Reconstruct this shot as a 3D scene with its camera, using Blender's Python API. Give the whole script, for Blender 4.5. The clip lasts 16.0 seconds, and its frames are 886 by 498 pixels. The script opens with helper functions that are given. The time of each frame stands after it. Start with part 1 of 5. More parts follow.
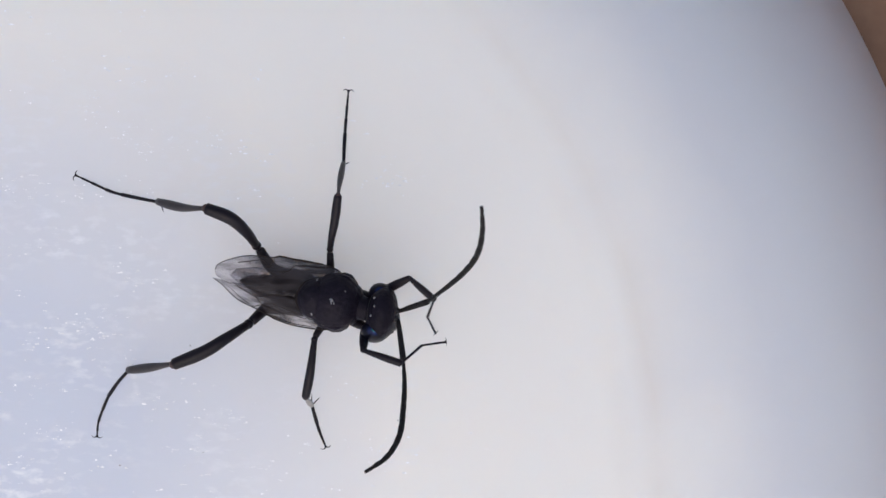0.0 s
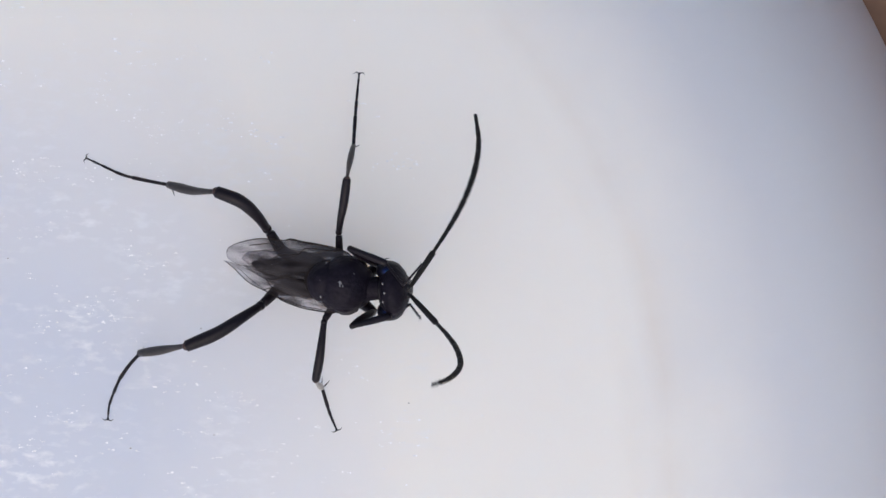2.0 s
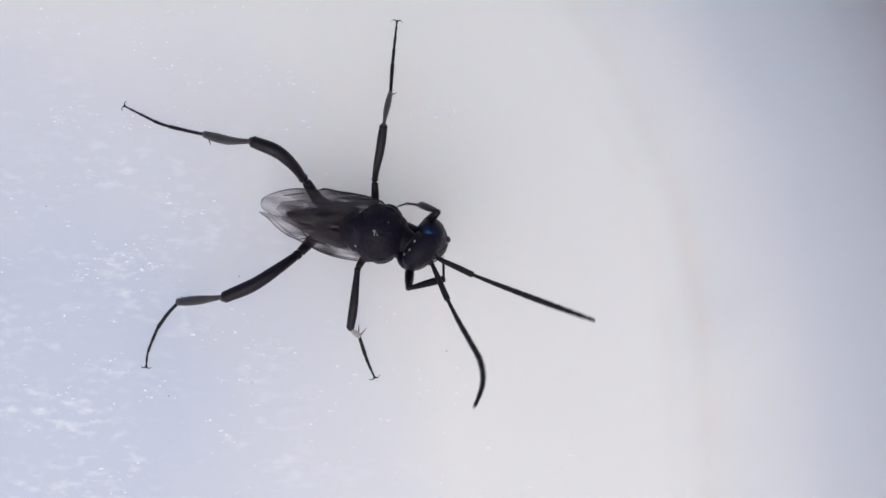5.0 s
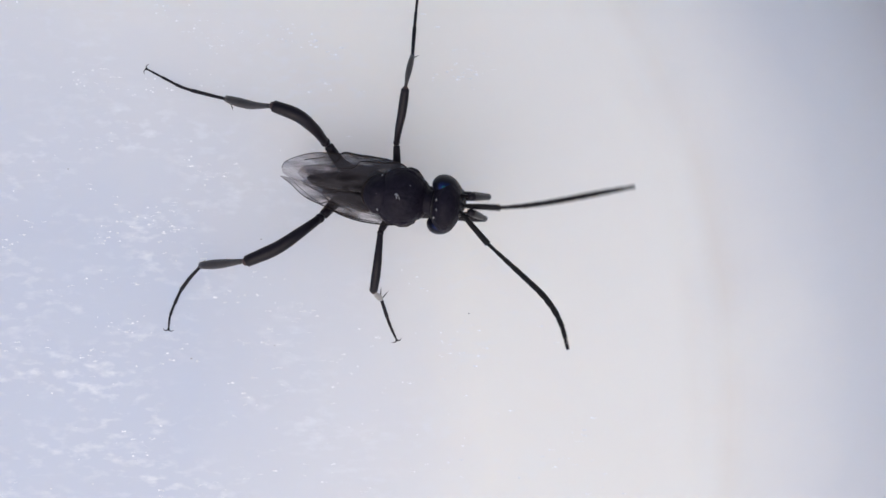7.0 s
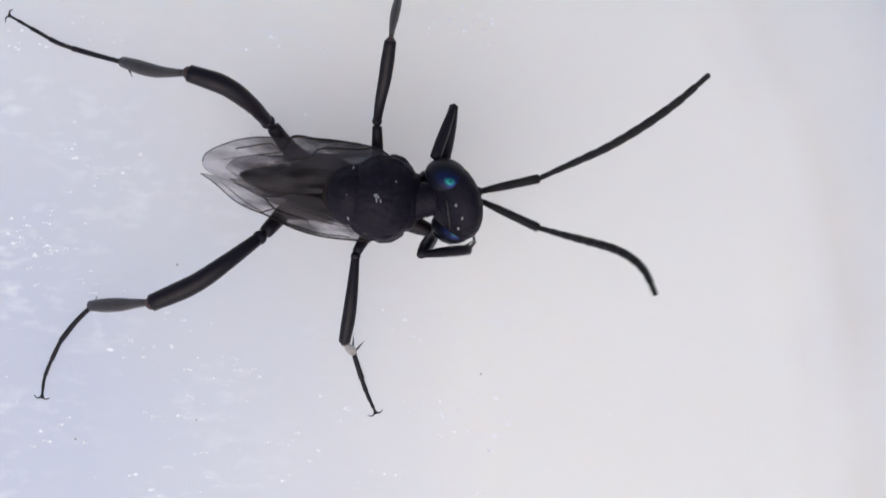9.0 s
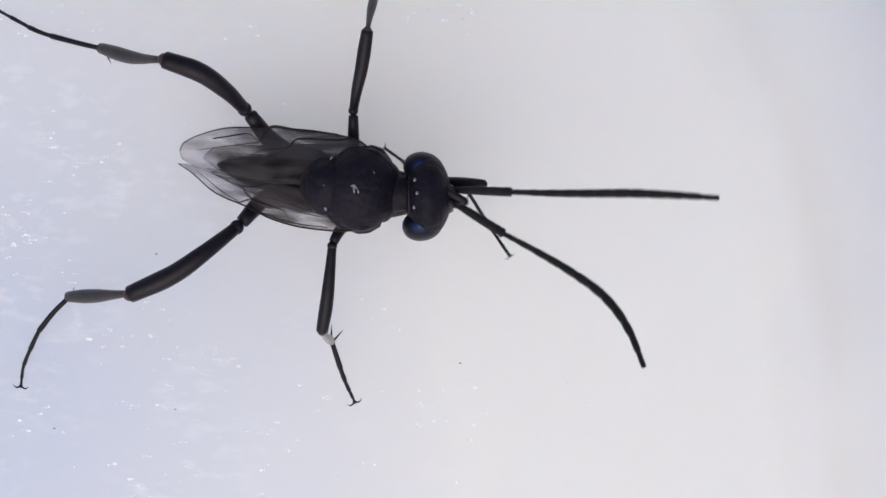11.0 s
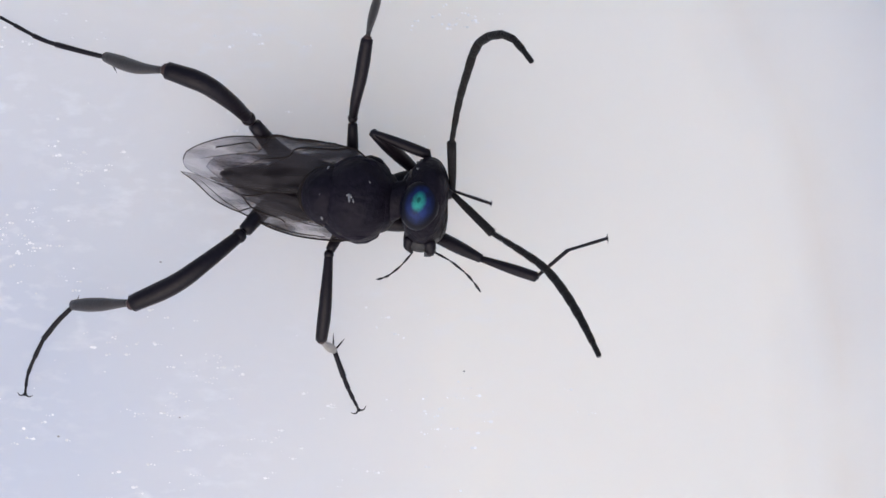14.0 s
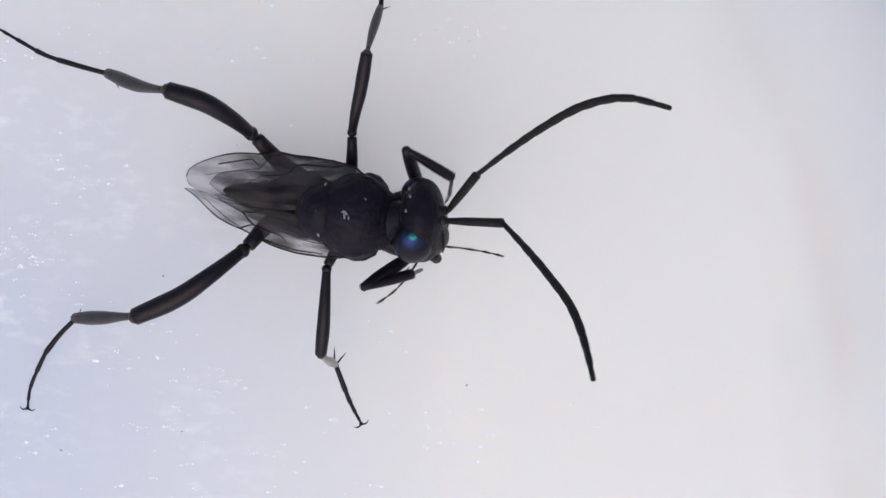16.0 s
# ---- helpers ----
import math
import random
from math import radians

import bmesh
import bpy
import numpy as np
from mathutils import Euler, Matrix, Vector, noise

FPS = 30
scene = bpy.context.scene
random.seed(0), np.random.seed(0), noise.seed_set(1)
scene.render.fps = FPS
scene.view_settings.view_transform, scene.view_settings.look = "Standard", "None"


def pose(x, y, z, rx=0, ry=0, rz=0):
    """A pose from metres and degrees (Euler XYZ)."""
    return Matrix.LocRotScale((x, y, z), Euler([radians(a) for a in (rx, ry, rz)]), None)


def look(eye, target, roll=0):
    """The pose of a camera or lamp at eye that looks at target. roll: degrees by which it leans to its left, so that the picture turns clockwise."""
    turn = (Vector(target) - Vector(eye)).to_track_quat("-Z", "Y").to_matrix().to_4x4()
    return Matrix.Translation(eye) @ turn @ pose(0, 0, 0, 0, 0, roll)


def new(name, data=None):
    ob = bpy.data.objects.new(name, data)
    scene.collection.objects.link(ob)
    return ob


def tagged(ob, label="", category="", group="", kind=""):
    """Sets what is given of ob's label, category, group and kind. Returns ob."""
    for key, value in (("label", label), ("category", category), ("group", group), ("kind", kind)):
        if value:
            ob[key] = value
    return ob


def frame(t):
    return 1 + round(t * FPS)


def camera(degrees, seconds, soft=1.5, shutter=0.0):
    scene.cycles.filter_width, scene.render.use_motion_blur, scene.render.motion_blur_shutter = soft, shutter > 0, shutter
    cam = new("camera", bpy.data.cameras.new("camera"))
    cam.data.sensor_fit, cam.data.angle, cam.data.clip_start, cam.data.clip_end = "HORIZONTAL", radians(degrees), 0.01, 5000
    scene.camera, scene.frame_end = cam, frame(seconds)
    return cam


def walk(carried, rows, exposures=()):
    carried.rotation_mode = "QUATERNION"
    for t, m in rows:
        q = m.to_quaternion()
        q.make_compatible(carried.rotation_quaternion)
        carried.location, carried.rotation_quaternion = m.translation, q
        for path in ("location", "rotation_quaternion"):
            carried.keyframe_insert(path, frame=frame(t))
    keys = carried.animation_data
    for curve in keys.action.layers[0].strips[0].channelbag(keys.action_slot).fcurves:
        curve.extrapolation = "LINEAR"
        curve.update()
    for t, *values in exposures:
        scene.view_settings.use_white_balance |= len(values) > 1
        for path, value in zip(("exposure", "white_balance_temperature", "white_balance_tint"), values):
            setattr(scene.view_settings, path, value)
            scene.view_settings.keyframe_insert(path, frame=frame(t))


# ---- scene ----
# A black ensign wasp grooms itself on the back of an upturned white dish.
cam = camera(12, 16.0, soft=1.5, shutter=0.5)
walk(cam, [
    (0, pose(0.032600, 0.023521, 0.207606, -5.2134, 8.0869, -0.4212)),
    (0.5, pose(0.032600, 0.023521, 0.207606, -5.2209, 8.0794, -0.4171)),
    (1, pose(0.032600, 0.023521, 0.207606, -5.3391, 8.1226, -0.4259)),
    (1.5, pose(0.032600, 0.023521, 0.207606, -5.4217, 8.1553, -0.4302)),
    (2, pose(0.032600, 0.023521, 0.207606, -5.4498, 8.2310, -0.4453)),
    (2.5, pose(0.032600, 0.023521, 0.207606, -5.4922, 8.2902, -0.4481)),
    (3, pose(0.032600, 0.023521, 0.207606, -5.5919, 8.3623, -0.4596)),
    (3.5, pose(0.032600, 0.023521, 0.207606, -5.7648, 8.4189, -0.4661)),
    (4, pose(0.032600, 0.023521, 0.207606, -5.8229, 8.5270, -0.4805)),
    (4.5, pose(0.032600, 0.023521, 0.207606, -5.9586, 8.6285, -0.4909)),
    (5, pose(0.032600, 0.023521, 0.207606, -6.1694, 8.7420, -0.5100)),
    (5.2, pose(0.032600, 0.023521, 0.207606, -6.2597, 8.7589, -0.5122)),
    (7.3, pose(0.032600, 0.023521, 0.207606, -6.6895, 9.1032, -0.5559)),
    (7.5, pose(0.032600, 0.023521, 0.207606, -6.6063, 9.1399, -0.5608)),
    (8, pose(0.032600, 0.023521, 0.207606, -6.5965, 9.1610, -0.5616)),
    (8.2, pose(0.032600, 0.023521, 0.207606, -6.5814, 9.1580, -0.5612)),
    (8.3, pose(0.029523, 0.021651, 0.189693, -6.6963, 9.0619, -0.5556)),
    (8.4, pose(0.025038, 0.018930, 0.163625, -6.7307, 8.9360, -0.5388)),
    (8.5, pose(0.021950, 0.017050, 0.145634, -6.7137, 8.7893, -0.5193)),
    (8.6, pose(0.021358, 0.016686, 0.142179, -6.7519, 8.7000, -0.5075)),
    (9, pose(0.021358, 0.016686, 0.142179, -6.5950, 8.7434, -0.5153)),
    (9.2, pose(0.021358, 0.016686, 0.142179, -6.2832, 8.5996, -0.4962)),
    (11.3, pose(0.021358, 0.016686, 0.142179, -6.7585, 8.4546, -0.4709)),
    (11.5, pose(0.021358, 0.016686, 0.142179, -6.6454, 8.4497, -0.4702)),
    (12, pose(0.021358, 0.016686, 0.142179, -6.5999, 8.4725, -0.4732)),
    (12.5, pose(0.021358, 0.016686, 0.142179, -6.6923, 8.4953, -0.4762)),
    (13, pose(0.021358, 0.016686, 0.142179, -6.6735, 8.5184, -0.4773)),
    (13.5, pose(0.021358, 0.016686, 0.142179, -6.6362, 8.5287, -0.4827)),
    (14, pose(0.021358, 0.016686, 0.142179, -6.6238, 8.5181, -0.4793)),
    (14.5, pose(0.021358, 0.016686, 0.142179, -6.6134, 8.5367, -0.4838)),
    (15, pose(0.021358, 0.016686, 0.142179, -6.5941, 8.5592, -0.4888)),
    (15.5, pose(0.021358, 0.016686, 0.142179, -6.5247, 8.5404, -0.4863)),
    (16, pose(0.021358, 0.016686, 0.142179, -6.4366, 8.5527, -0.4849)),
], exposures=[(0.0, -0.02, 6650, 10), (8.0, 0.0, 6600, 10), (9.0, 0.04, 6670, 10), (16.0, 0.06, 6670, 10)])

# ---- daylight ----
world = bpy.data.worlds.new("daylight")
scene.world = world
world.use_nodes = True
sky = world.node_tree.nodes.new("ShaderNodeTexSky")
sky.sky_type, sky.sun_disc = "NISHITA", False
sky.sun_elevation, sky.sun_rotation = radians(58), radians(185)
world.node_tree.nodes["Background"].inputs["Strength"].default_value = 0.155
sky.air_density, sky.dust_density, sky.ozone_density = 1.0, 2.5, 1.3
world.node_tree.links.new(sky.outputs["Color"], world.node_tree.nodes["Background"].inputs["Color"])
sun_data = bpy.data.lights.new("sun", "SUN")
sun_data.energy, sun_data.angle, sun_data.color = 1.55, radians(105), (1.0, 0.92, 0.80)
sun = new("sun", sun_data)
sun.matrix_world = look((-0.05, -0.53, 0.85), (0, 0, 0))

MM = 0.001


# ---- materials ----
def material(name, colour, rough, metal=0.0, coat=0.0, spec=0.5):
    m = bpy.data.materials.new(name)
    m.use_nodes = True
    b = m.node_tree.nodes["Principled BSDF"]
    b.inputs["Base Color"].default_value = (*colour, 1)
    b.inputs["Roughness"].default_value = rough
    b.inputs["Metallic"].default_value = metal
    b.inputs["Coat Weight"].default_value = coat
    b.inputs["Specular IOR Level"].default_value = spec
    return m, m.node_tree.nodes, m.node_tree.links, b


def mottle(name, low, high, scale, rough, bump_scale=0, bump=0.0, fine=None, **more):
    """A surface with two scales of colour change and a fine relief; scales are per metre."""
    m, nodes, links, b = material(name, low, rough, **more)
    co = nodes.new("ShaderNodeTexCoord")
    broad, grain = nodes.new("ShaderNodeTexNoise"), nodes.new("ShaderNodeTexNoise")
    broad.inputs["Scale"].default_value, grain.inputs["Scale"].default_value = scale, fine or scale * 9
    broad.inputs["Detail"].default_value, grain.inputs["Detail"].default_value = 4, 3
    mix = nodes.new("ShaderNodeMath")
    mix.operation = "MULTIPLY_ADD"
    mix.inputs[1].default_value = 0.45
    half = nodes.new("ShaderNodeMath")
    half.operation = "MULTIPLY"
    half.inputs[1].default_value = 0.55
    ramp = nodes.new("ShaderNodeValToRGB")
    ramp.color_ramp.elements[0].position, ramp.color_ramp.elements[0].color = 0.32, (*low, 1)
    ramp.color_ramp.elements[1].position, ramp.color_ramp.elements[1].color = 0.68, (*high, 1)
    for tex in (broad, grain):
        links.new(co.outputs["Object"], tex.inputs["Vector"])
    links.new(broad.outputs["Fac"], half.inputs[0])
    links.new(grain.outputs["Fac"], mix.inputs[0])
    links.new(half.outputs[0], mix.inputs[2])
    links.new(mix.outputs[0], ramp.inputs["Fac"])
    links.new(ramp.outputs["Color"], b.inputs["Base Color"])
    if bump:
        relief, node = nodes.new("ShaderNodeTexNoise"), nodes.new("ShaderNodeBump")
        relief.inputs["Scale"].default_value, relief.inputs["Detail"].default_value = bump_scale, 4
        node.inputs["Strength"].default_value, node.inputs["Distance"].default_value = bump, 0.1 * MM
        links.new(co.outputs["Object"], relief.inputs["Vector"])
        links.new(relief.outputs["Fac"], node.inputs["Height"])
        links.new(node.outputs["Normal"], b.inputs["Normal"])
    return m


# The dish: white glaze, cool middle and creamier foot ring painted in as light, and a faint tan line.
DISH_AT = (-23.0, -8.0)
# Dish, table and wasp are laid out on a slant; this turn sets them level.
LEAN = (0.1309, 0.1311)
LEVEL = Vector((-LEAN[0], -LEAN[1], 1)).rotation_difference(Vector((0, 0, 1))).to_matrix().to_4x4()
DISH, _n, _l, _b = material("white_glazed_plastic", (0.74, 0.74, 0.75), 0.36, coat=0.15)


def _node(kind, **values):
    made = _n.new(kind)
    for key, value in values.items():
        made.inputs[key].default_value = value
    return made


def _ramp(source, stops):
    made = _n.new("ShaderNodeValToRGB")
    while len(made.color_ramp.elements) < len(stops):
        made.color_ramp.elements.new(0.5)
    for e, (at, colour) in zip(made.color_ramp.elements, stops):
        e.position, e.color = at, (*colour, 1)
    _l.new(source, made.inputs["Fac"])
    return made.outputs["Color"]


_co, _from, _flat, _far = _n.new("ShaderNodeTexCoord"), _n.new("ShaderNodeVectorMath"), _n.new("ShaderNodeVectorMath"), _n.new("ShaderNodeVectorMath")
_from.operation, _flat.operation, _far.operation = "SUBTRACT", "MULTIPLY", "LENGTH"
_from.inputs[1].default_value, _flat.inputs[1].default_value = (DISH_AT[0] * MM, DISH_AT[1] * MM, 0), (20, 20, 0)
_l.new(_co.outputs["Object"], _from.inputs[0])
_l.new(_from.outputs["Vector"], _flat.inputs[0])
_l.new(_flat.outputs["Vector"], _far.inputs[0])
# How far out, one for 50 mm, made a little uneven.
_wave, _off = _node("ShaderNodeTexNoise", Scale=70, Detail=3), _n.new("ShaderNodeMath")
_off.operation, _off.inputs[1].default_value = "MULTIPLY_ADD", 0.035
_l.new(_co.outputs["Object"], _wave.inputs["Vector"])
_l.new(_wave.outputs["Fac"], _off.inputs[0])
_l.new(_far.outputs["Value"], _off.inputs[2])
# The light's uneven tint and strength, put into the base colour by radius.
_cool_lit, _warm_lit, _dim_lit = (0.565, 0.602, 0.690), (0.800, 0.770, 0.730), (0.620, 0.630, 0.664)
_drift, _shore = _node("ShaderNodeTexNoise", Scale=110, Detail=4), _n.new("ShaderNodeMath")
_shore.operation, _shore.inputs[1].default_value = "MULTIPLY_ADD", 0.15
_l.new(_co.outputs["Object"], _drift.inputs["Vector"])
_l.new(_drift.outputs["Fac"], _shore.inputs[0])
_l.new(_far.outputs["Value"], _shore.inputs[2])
_lit_glaze = _ramp(_shore.outputs[0], ((0.26, _cool_lit), (0.44, (0.672, 0.680, 0.712)), (0.57, _warm_lit), (0.78, _warm_lit), (0.93, _dim_lit)))
_line = _ramp(_off.outputs[0], ((0.700, (0, 0, 0)), (0.718, (0.3, 0.3, 0.3)), (0.735, (0.05, 0.05, 0.05)), (0.754, (1, 1, 1)), (0.772, (0.25, 0.25, 0.25)), (0.80, (0, 0, 0))))
_patch, _worn, _tan = _node("ShaderNodeTexNoise", Scale=120, Detail=4), _n.new("ShaderNodeMath"), _n.new("ShaderNodeMixRGB")
_worn.operation, _tan.blend_type = "MULTIPLY", "MULTIPLY"
_tan.inputs["Color2"].default_value = (0.965, 0.935, 0.905, 1)
_l.new(_co.outputs["Object"], _patch.inputs["Vector"])
_l.new(_ramp(_patch.outputs["Fac"], ((0.36, (0.15, 0.15, 0.15)), (0.62, (1, 1, 1)))), _worn.inputs[0])
_l.new(_line, _worn.inputs[1])
_l.new(_worn.outputs[0], _tan.inputs["Fac"])
_l.new(_lit_glaze, _tan.inputs["Color1"])
# Fine pale streaks and clouds of them: the glaze's sheen put into its colour.
_pull, _streak, _cloud, _both, _sheen = _n.new("ShaderNodeVectorMath"), _node("ShaderNodeTexNoise", Scale=1900, Detail=5), _node("ShaderNodeTexNoise", Scale=260, Detail=3), _n.new("ShaderNodeMath"), _n.new("ShaderNodeMixRGB")
_pull.operation, _both.operation, _sheen.blend_type = "MULTIPLY", "MULTIPLY", "MIX"
_pull.inputs[1].default_value = (0.6, 1.3, 1.0)
_sheen.inputs["Color2"].default_value = (0.755, 0.772, 0.818, 1)
_l.new(_co.outputs["Object"], _pull.inputs[0])
_l.new(_pull.outputs["Vector"], _streak.inputs["Vector"])
_l.new(_pull.outputs["Vector"], _cloud.inputs["Vector"])
_l.new(_ramp(_streak.outputs["Fac"], ((0.50, (0, 0, 0)), (0.72, (1, 1, 1)))), _both.inputs[0])
_l.new(_ramp(_cloud.outputs["Fac"], ((0.42, (0, 0, 0)), (0.66, (1, 1, 1)))), _both.inputs[1])
_inner = _n.new("ShaderNodeMath")
_inner.operation = "MULTIPLY"
_l.new(_both.outputs[0], _inner.inputs[0])
_l.new(_ramp(_off.outputs[0], ((0.30, (1, 1, 1)), (0.62, (0.05, 0.05, 0.05)))), _inner.inputs[1])
_l.new(_inner.outputs[0], _sheen.inputs["Fac"])
_l.new(_tan.outputs["Color"], _sheen.inputs["Color1"])
_l.new(_sheen.outputs["Color"], _b.inputs["Base Color"])
_grain, _bump = _node("ShaderNodeTexNoise", Scale=1800, Detail=4), _node("ShaderNodeBump", Strength=0.07, Distance=0.1 * MM)
_l.new(_pull.outputs["Vector"], _grain.inputs["Vector"])
_l.new(_grain.outputs["Fac"], _bump.inputs["Height"])
_l.new(_bump.outputs["Normal"], _b.inputs["Normal"])
# Light seeps through the white body of the dish and softens what falls on it.
_b.inputs["Subsurface Weight"].default_value, _b.inputs["Subsurface Scale"].default_value = 0.97, 26 * MM
_b.inputs["Subsurface Radius"].default_value = (1.0, 0.9, 0.8)
TABLE = mottle("brown_tabletop", (0.20, 0.095, 0.05), (0.34, 0.18, 0.10), 60, 0.5, 900, 0.3)
# Paler than the dish, so that its sparkle is put into the colour.
GLINT, _n, _l, _b = material("painted_glint", (0.9, 0.9, 0.92), 0.34, coat=0.15)
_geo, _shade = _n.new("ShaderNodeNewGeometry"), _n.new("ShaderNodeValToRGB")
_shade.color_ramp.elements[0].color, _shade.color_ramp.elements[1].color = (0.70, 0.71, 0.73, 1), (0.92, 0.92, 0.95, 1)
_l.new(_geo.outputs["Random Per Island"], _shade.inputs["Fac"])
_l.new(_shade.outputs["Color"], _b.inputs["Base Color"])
DUST = mottle("dust", (0.24, 0.23, 0.23), (0.40, 0.39, 0.39), 9000, 0.9)
SHELL = mottle("black_chitin", (0.0048, 0.0040, 0.0076), (0.0140, 0.0108, 0.0190), 700, 0.5, 3600, 0.6, fine=5000, spec=0.10)
SMOOTH = mottle("polished_black_chitin", (0.005, 0.0045, 0.006), (0.012, 0.010, 0.012), 1400, 0.28, 9000, 0.2, spec=0.3)
LIMB = mottle("brown_black_chitin", (0.0050, 0.0036, 0.0062), (0.0115, 0.0080, 0.0128), 1100, 0.36, 9000, 0.2, spec=0.2)
SHIN = mottle("grey_brown_shin", (0.024, 0.020, 0.022), (0.050, 0.043, 0.044), 900, 0.40, 9000, 0.12, spec=0.35)
RUST = mottle("rusty_joint", (0.022, 0.010, 0.009), (0.050, 0.020, 0.017), 2500, 0.45, 14000, 0.3)
# A reflection on the right middle shin, painted as its whole colour.
SHIN_GLEAM = mottle("shin_gleam", (0.20, 0.18, 0.17), (0.34, 0.32, 0.30), 3000, 0.35)
FEELER = mottle("antenna_chitin", (0.005, 0.0045, 0.0055), (0.014, 0.012, 0.013), 2500, 0.5, 22000, 0.6, spec=0.2)
GLASSY = mottle("dark_glassy_dome", (0.035, 0.035, 0.04), (0.18, 0.175, 0.18), 9000, 0.10, coat=1.0)
FACE = mottle("grey_black_face", (0.010, 0.009, 0.011), (0.030, 0.027, 0.029), 900, 0.42, 5000, 0.4, spec=0.35)
# Pale colour that stands in for highlights on the black thorax.
HIGHLIGHT = mottle("painted_highlight", (0.05, 0.05, 0.06), (0.22, 0.215, 0.23), 9000, 0.12, coat=1.0)
VEIN = mottle("dark_vein", (0.007, 0.005, 0.005), (0.024, 0.017, 0.015), 4000, 0.6, spec=0.15)

# Faceted eye: a dark dome whose gloss is blue, and green where it faces the eye squarely.
EYE, _n, _l, _b = material("iridescent_eye", (0.006, 0.006, 0.012), 0.36, spec=0.14)
_co, _cell, _bump = _n.new("ShaderNodeTexCoord"), _n.new("ShaderNodeTexVoronoi"), _n.new("ShaderNodeBump")
_cell.inputs["Scale"].default_value = 24000
_bump.inputs["Strength"].default_value, _bump.inputs["Distance"].default_value = 0.12, 0.02 * MM
_l.new(_co.outputs["Object"], _cell.inputs["Vector"])
_l.new(_cell.outputs["Distance"], _bump.inputs["Height"])
_l.new(_bump.outputs["Normal"], _b.inputs["Normal"])
# The upper part of the eye stays blue, its flank turns green.
_split, _flank = _n.new("ShaderNodeSeparateXYZ"), _n.new("ShaderNodeMapRange")
_flank.inputs["From Min"].default_value, _flank.inputs["From Max"].default_value = 0.97, 0.62
_flank.inputs["To Min"].default_value, _flank.inputs["To Max"].default_value = 0.45, 1.0
_patch, _uneven = _n.new("ShaderNodeTexNoise"), _n.new("ShaderNodeMapRange")
_patch.inputs["Scale"].default_value, _patch.inputs["Detail"].default_value = 3200, 3
_uneven.inputs["From Min"].default_value, _uneven.inputs["From Max"].default_value = 0.34, 0.62
_uneven.inputs["To Min"].default_value, _uneven.inputs["To Max"].default_value = 0.35, 1.15
_l.new(_co.outputs["Object"], _patch.inputs["Vector"])
_l.new(_patch.outputs["Fac"], _uneven.inputs["Value"])
_ring = _n.new("ShaderNodeMath")
_ring.operation = "MULTIPLY"
_l.new(_flank.outputs["Result"], _ring.inputs[0])
_l.new(_uneven.outputs["Result"], _ring.inputs[1])
_l.new(_co.outputs["Normal"], _split.inputs[0])
_l.new(_split.outputs["Z"], _flank.inputs["Value"])
_under = _b.outputs[0]
for _colour, _rough, _start, _most in (((0.03, 0.07, 0.30), 0.45, 0.34, 0.36), ((0.03, 0.52, 0.33), 0.38, 0.066, 0.44), ((0.002, 0.003, 0.006), 0.3, 0.006, 0.95)):
    _facing, _range, _share, _gloss, _mix = (_n.new(k) for k in ("ShaderNodeLayerWeight", "ShaderNodeMapRange", "ShaderNodeMath", "ShaderNodeBsdfGlossy", "ShaderNodeMixShader"))
    _facing.inputs["Blend"].default_value = 0.5
    _range.inputs["From Min"].default_value, _range.inputs["From Max"].default_value = _start, 0.0
    _range.inputs["To Min"].default_value, _range.inputs["To Max"].default_value = 0.0, _most
    _range.interpolation_type = "SMOOTHSTEP"
    _share.operation, _share.inputs[1].default_value = "MULTIPLY", 1.0
    _gloss.inputs["Color"].default_value, _gloss.inputs["Roughness"].default_value = (*_colour, 1), _rough
    _l.new(_facing.outputs["Facing"], _range.inputs["Value"])
    _l.new(_range.outputs["Result"], _share.inputs[0])
    if _start < 0.3:
        _l.new(_ring.outputs[0], _share.inputs[1])
    else:
        _l.new(_uneven.outputs["Result"], _share.inputs[1])
    _l.new(_share.outputs[0], _mix.inputs["Fac"])
    _l.new(_under, _mix.inputs[1])
    _l.new(_gloss.outputs[0], _mix.inputs[2])
    _under = _mix.outputs[0]
_l.new(_under, _n["Material Output"].inputs["Surface"])

# Smoky membrane: mostly see-through, with a thin gloss.
WING = bpy.data.materials.new("smoky_membrane")
WING.use_nodes = True
_n, _l = WING.node_tree.nodes, WING.node_tree.links
_b = _n["Principled BSDF"]
_b.inputs["Base Color"].default_value, _b.inputs["Roughness"].default_value = (0.055, 0.047, 0.049, 1), 0.4
_b.inputs["Specular IOR Level"].default_value = 0.25
_clear, _mix, _co, _noise, _map = (_n.new(k) for k in ("ShaderNodeBsdfTransparent", "ShaderNodeMixShader", "ShaderNodeTexCoord", "ShaderNodeTexNoise", "ShaderNodeMapRange"))
_clear.inputs["Color"].default_value = (0.90, 0.887, 0.90, 1)
_noise.inputs["Scale"].default_value, _noise.inputs["Detail"].default_value = 650, 4
_pull = _n.new("ShaderNodeVectorMath")
_pull.operation = "MULTIPLY"
_pull.inputs[1].default_value = (0.8, 3.2, 1)
_l.new(_co.outputs["Object"], _pull.inputs[0])
_map.inputs["From Min"].default_value, _map.inputs["From Max"].default_value = 0.36, 0.64
_map.inputs["To Min"].default_value, _map.inputs["To Max"].default_value = 0.05, 0.40
_l.new(_pull.outputs["Vector"], _noise.inputs["Vector"])
_l.new(_noise.outputs["Fac"], _map.inputs["Value"])
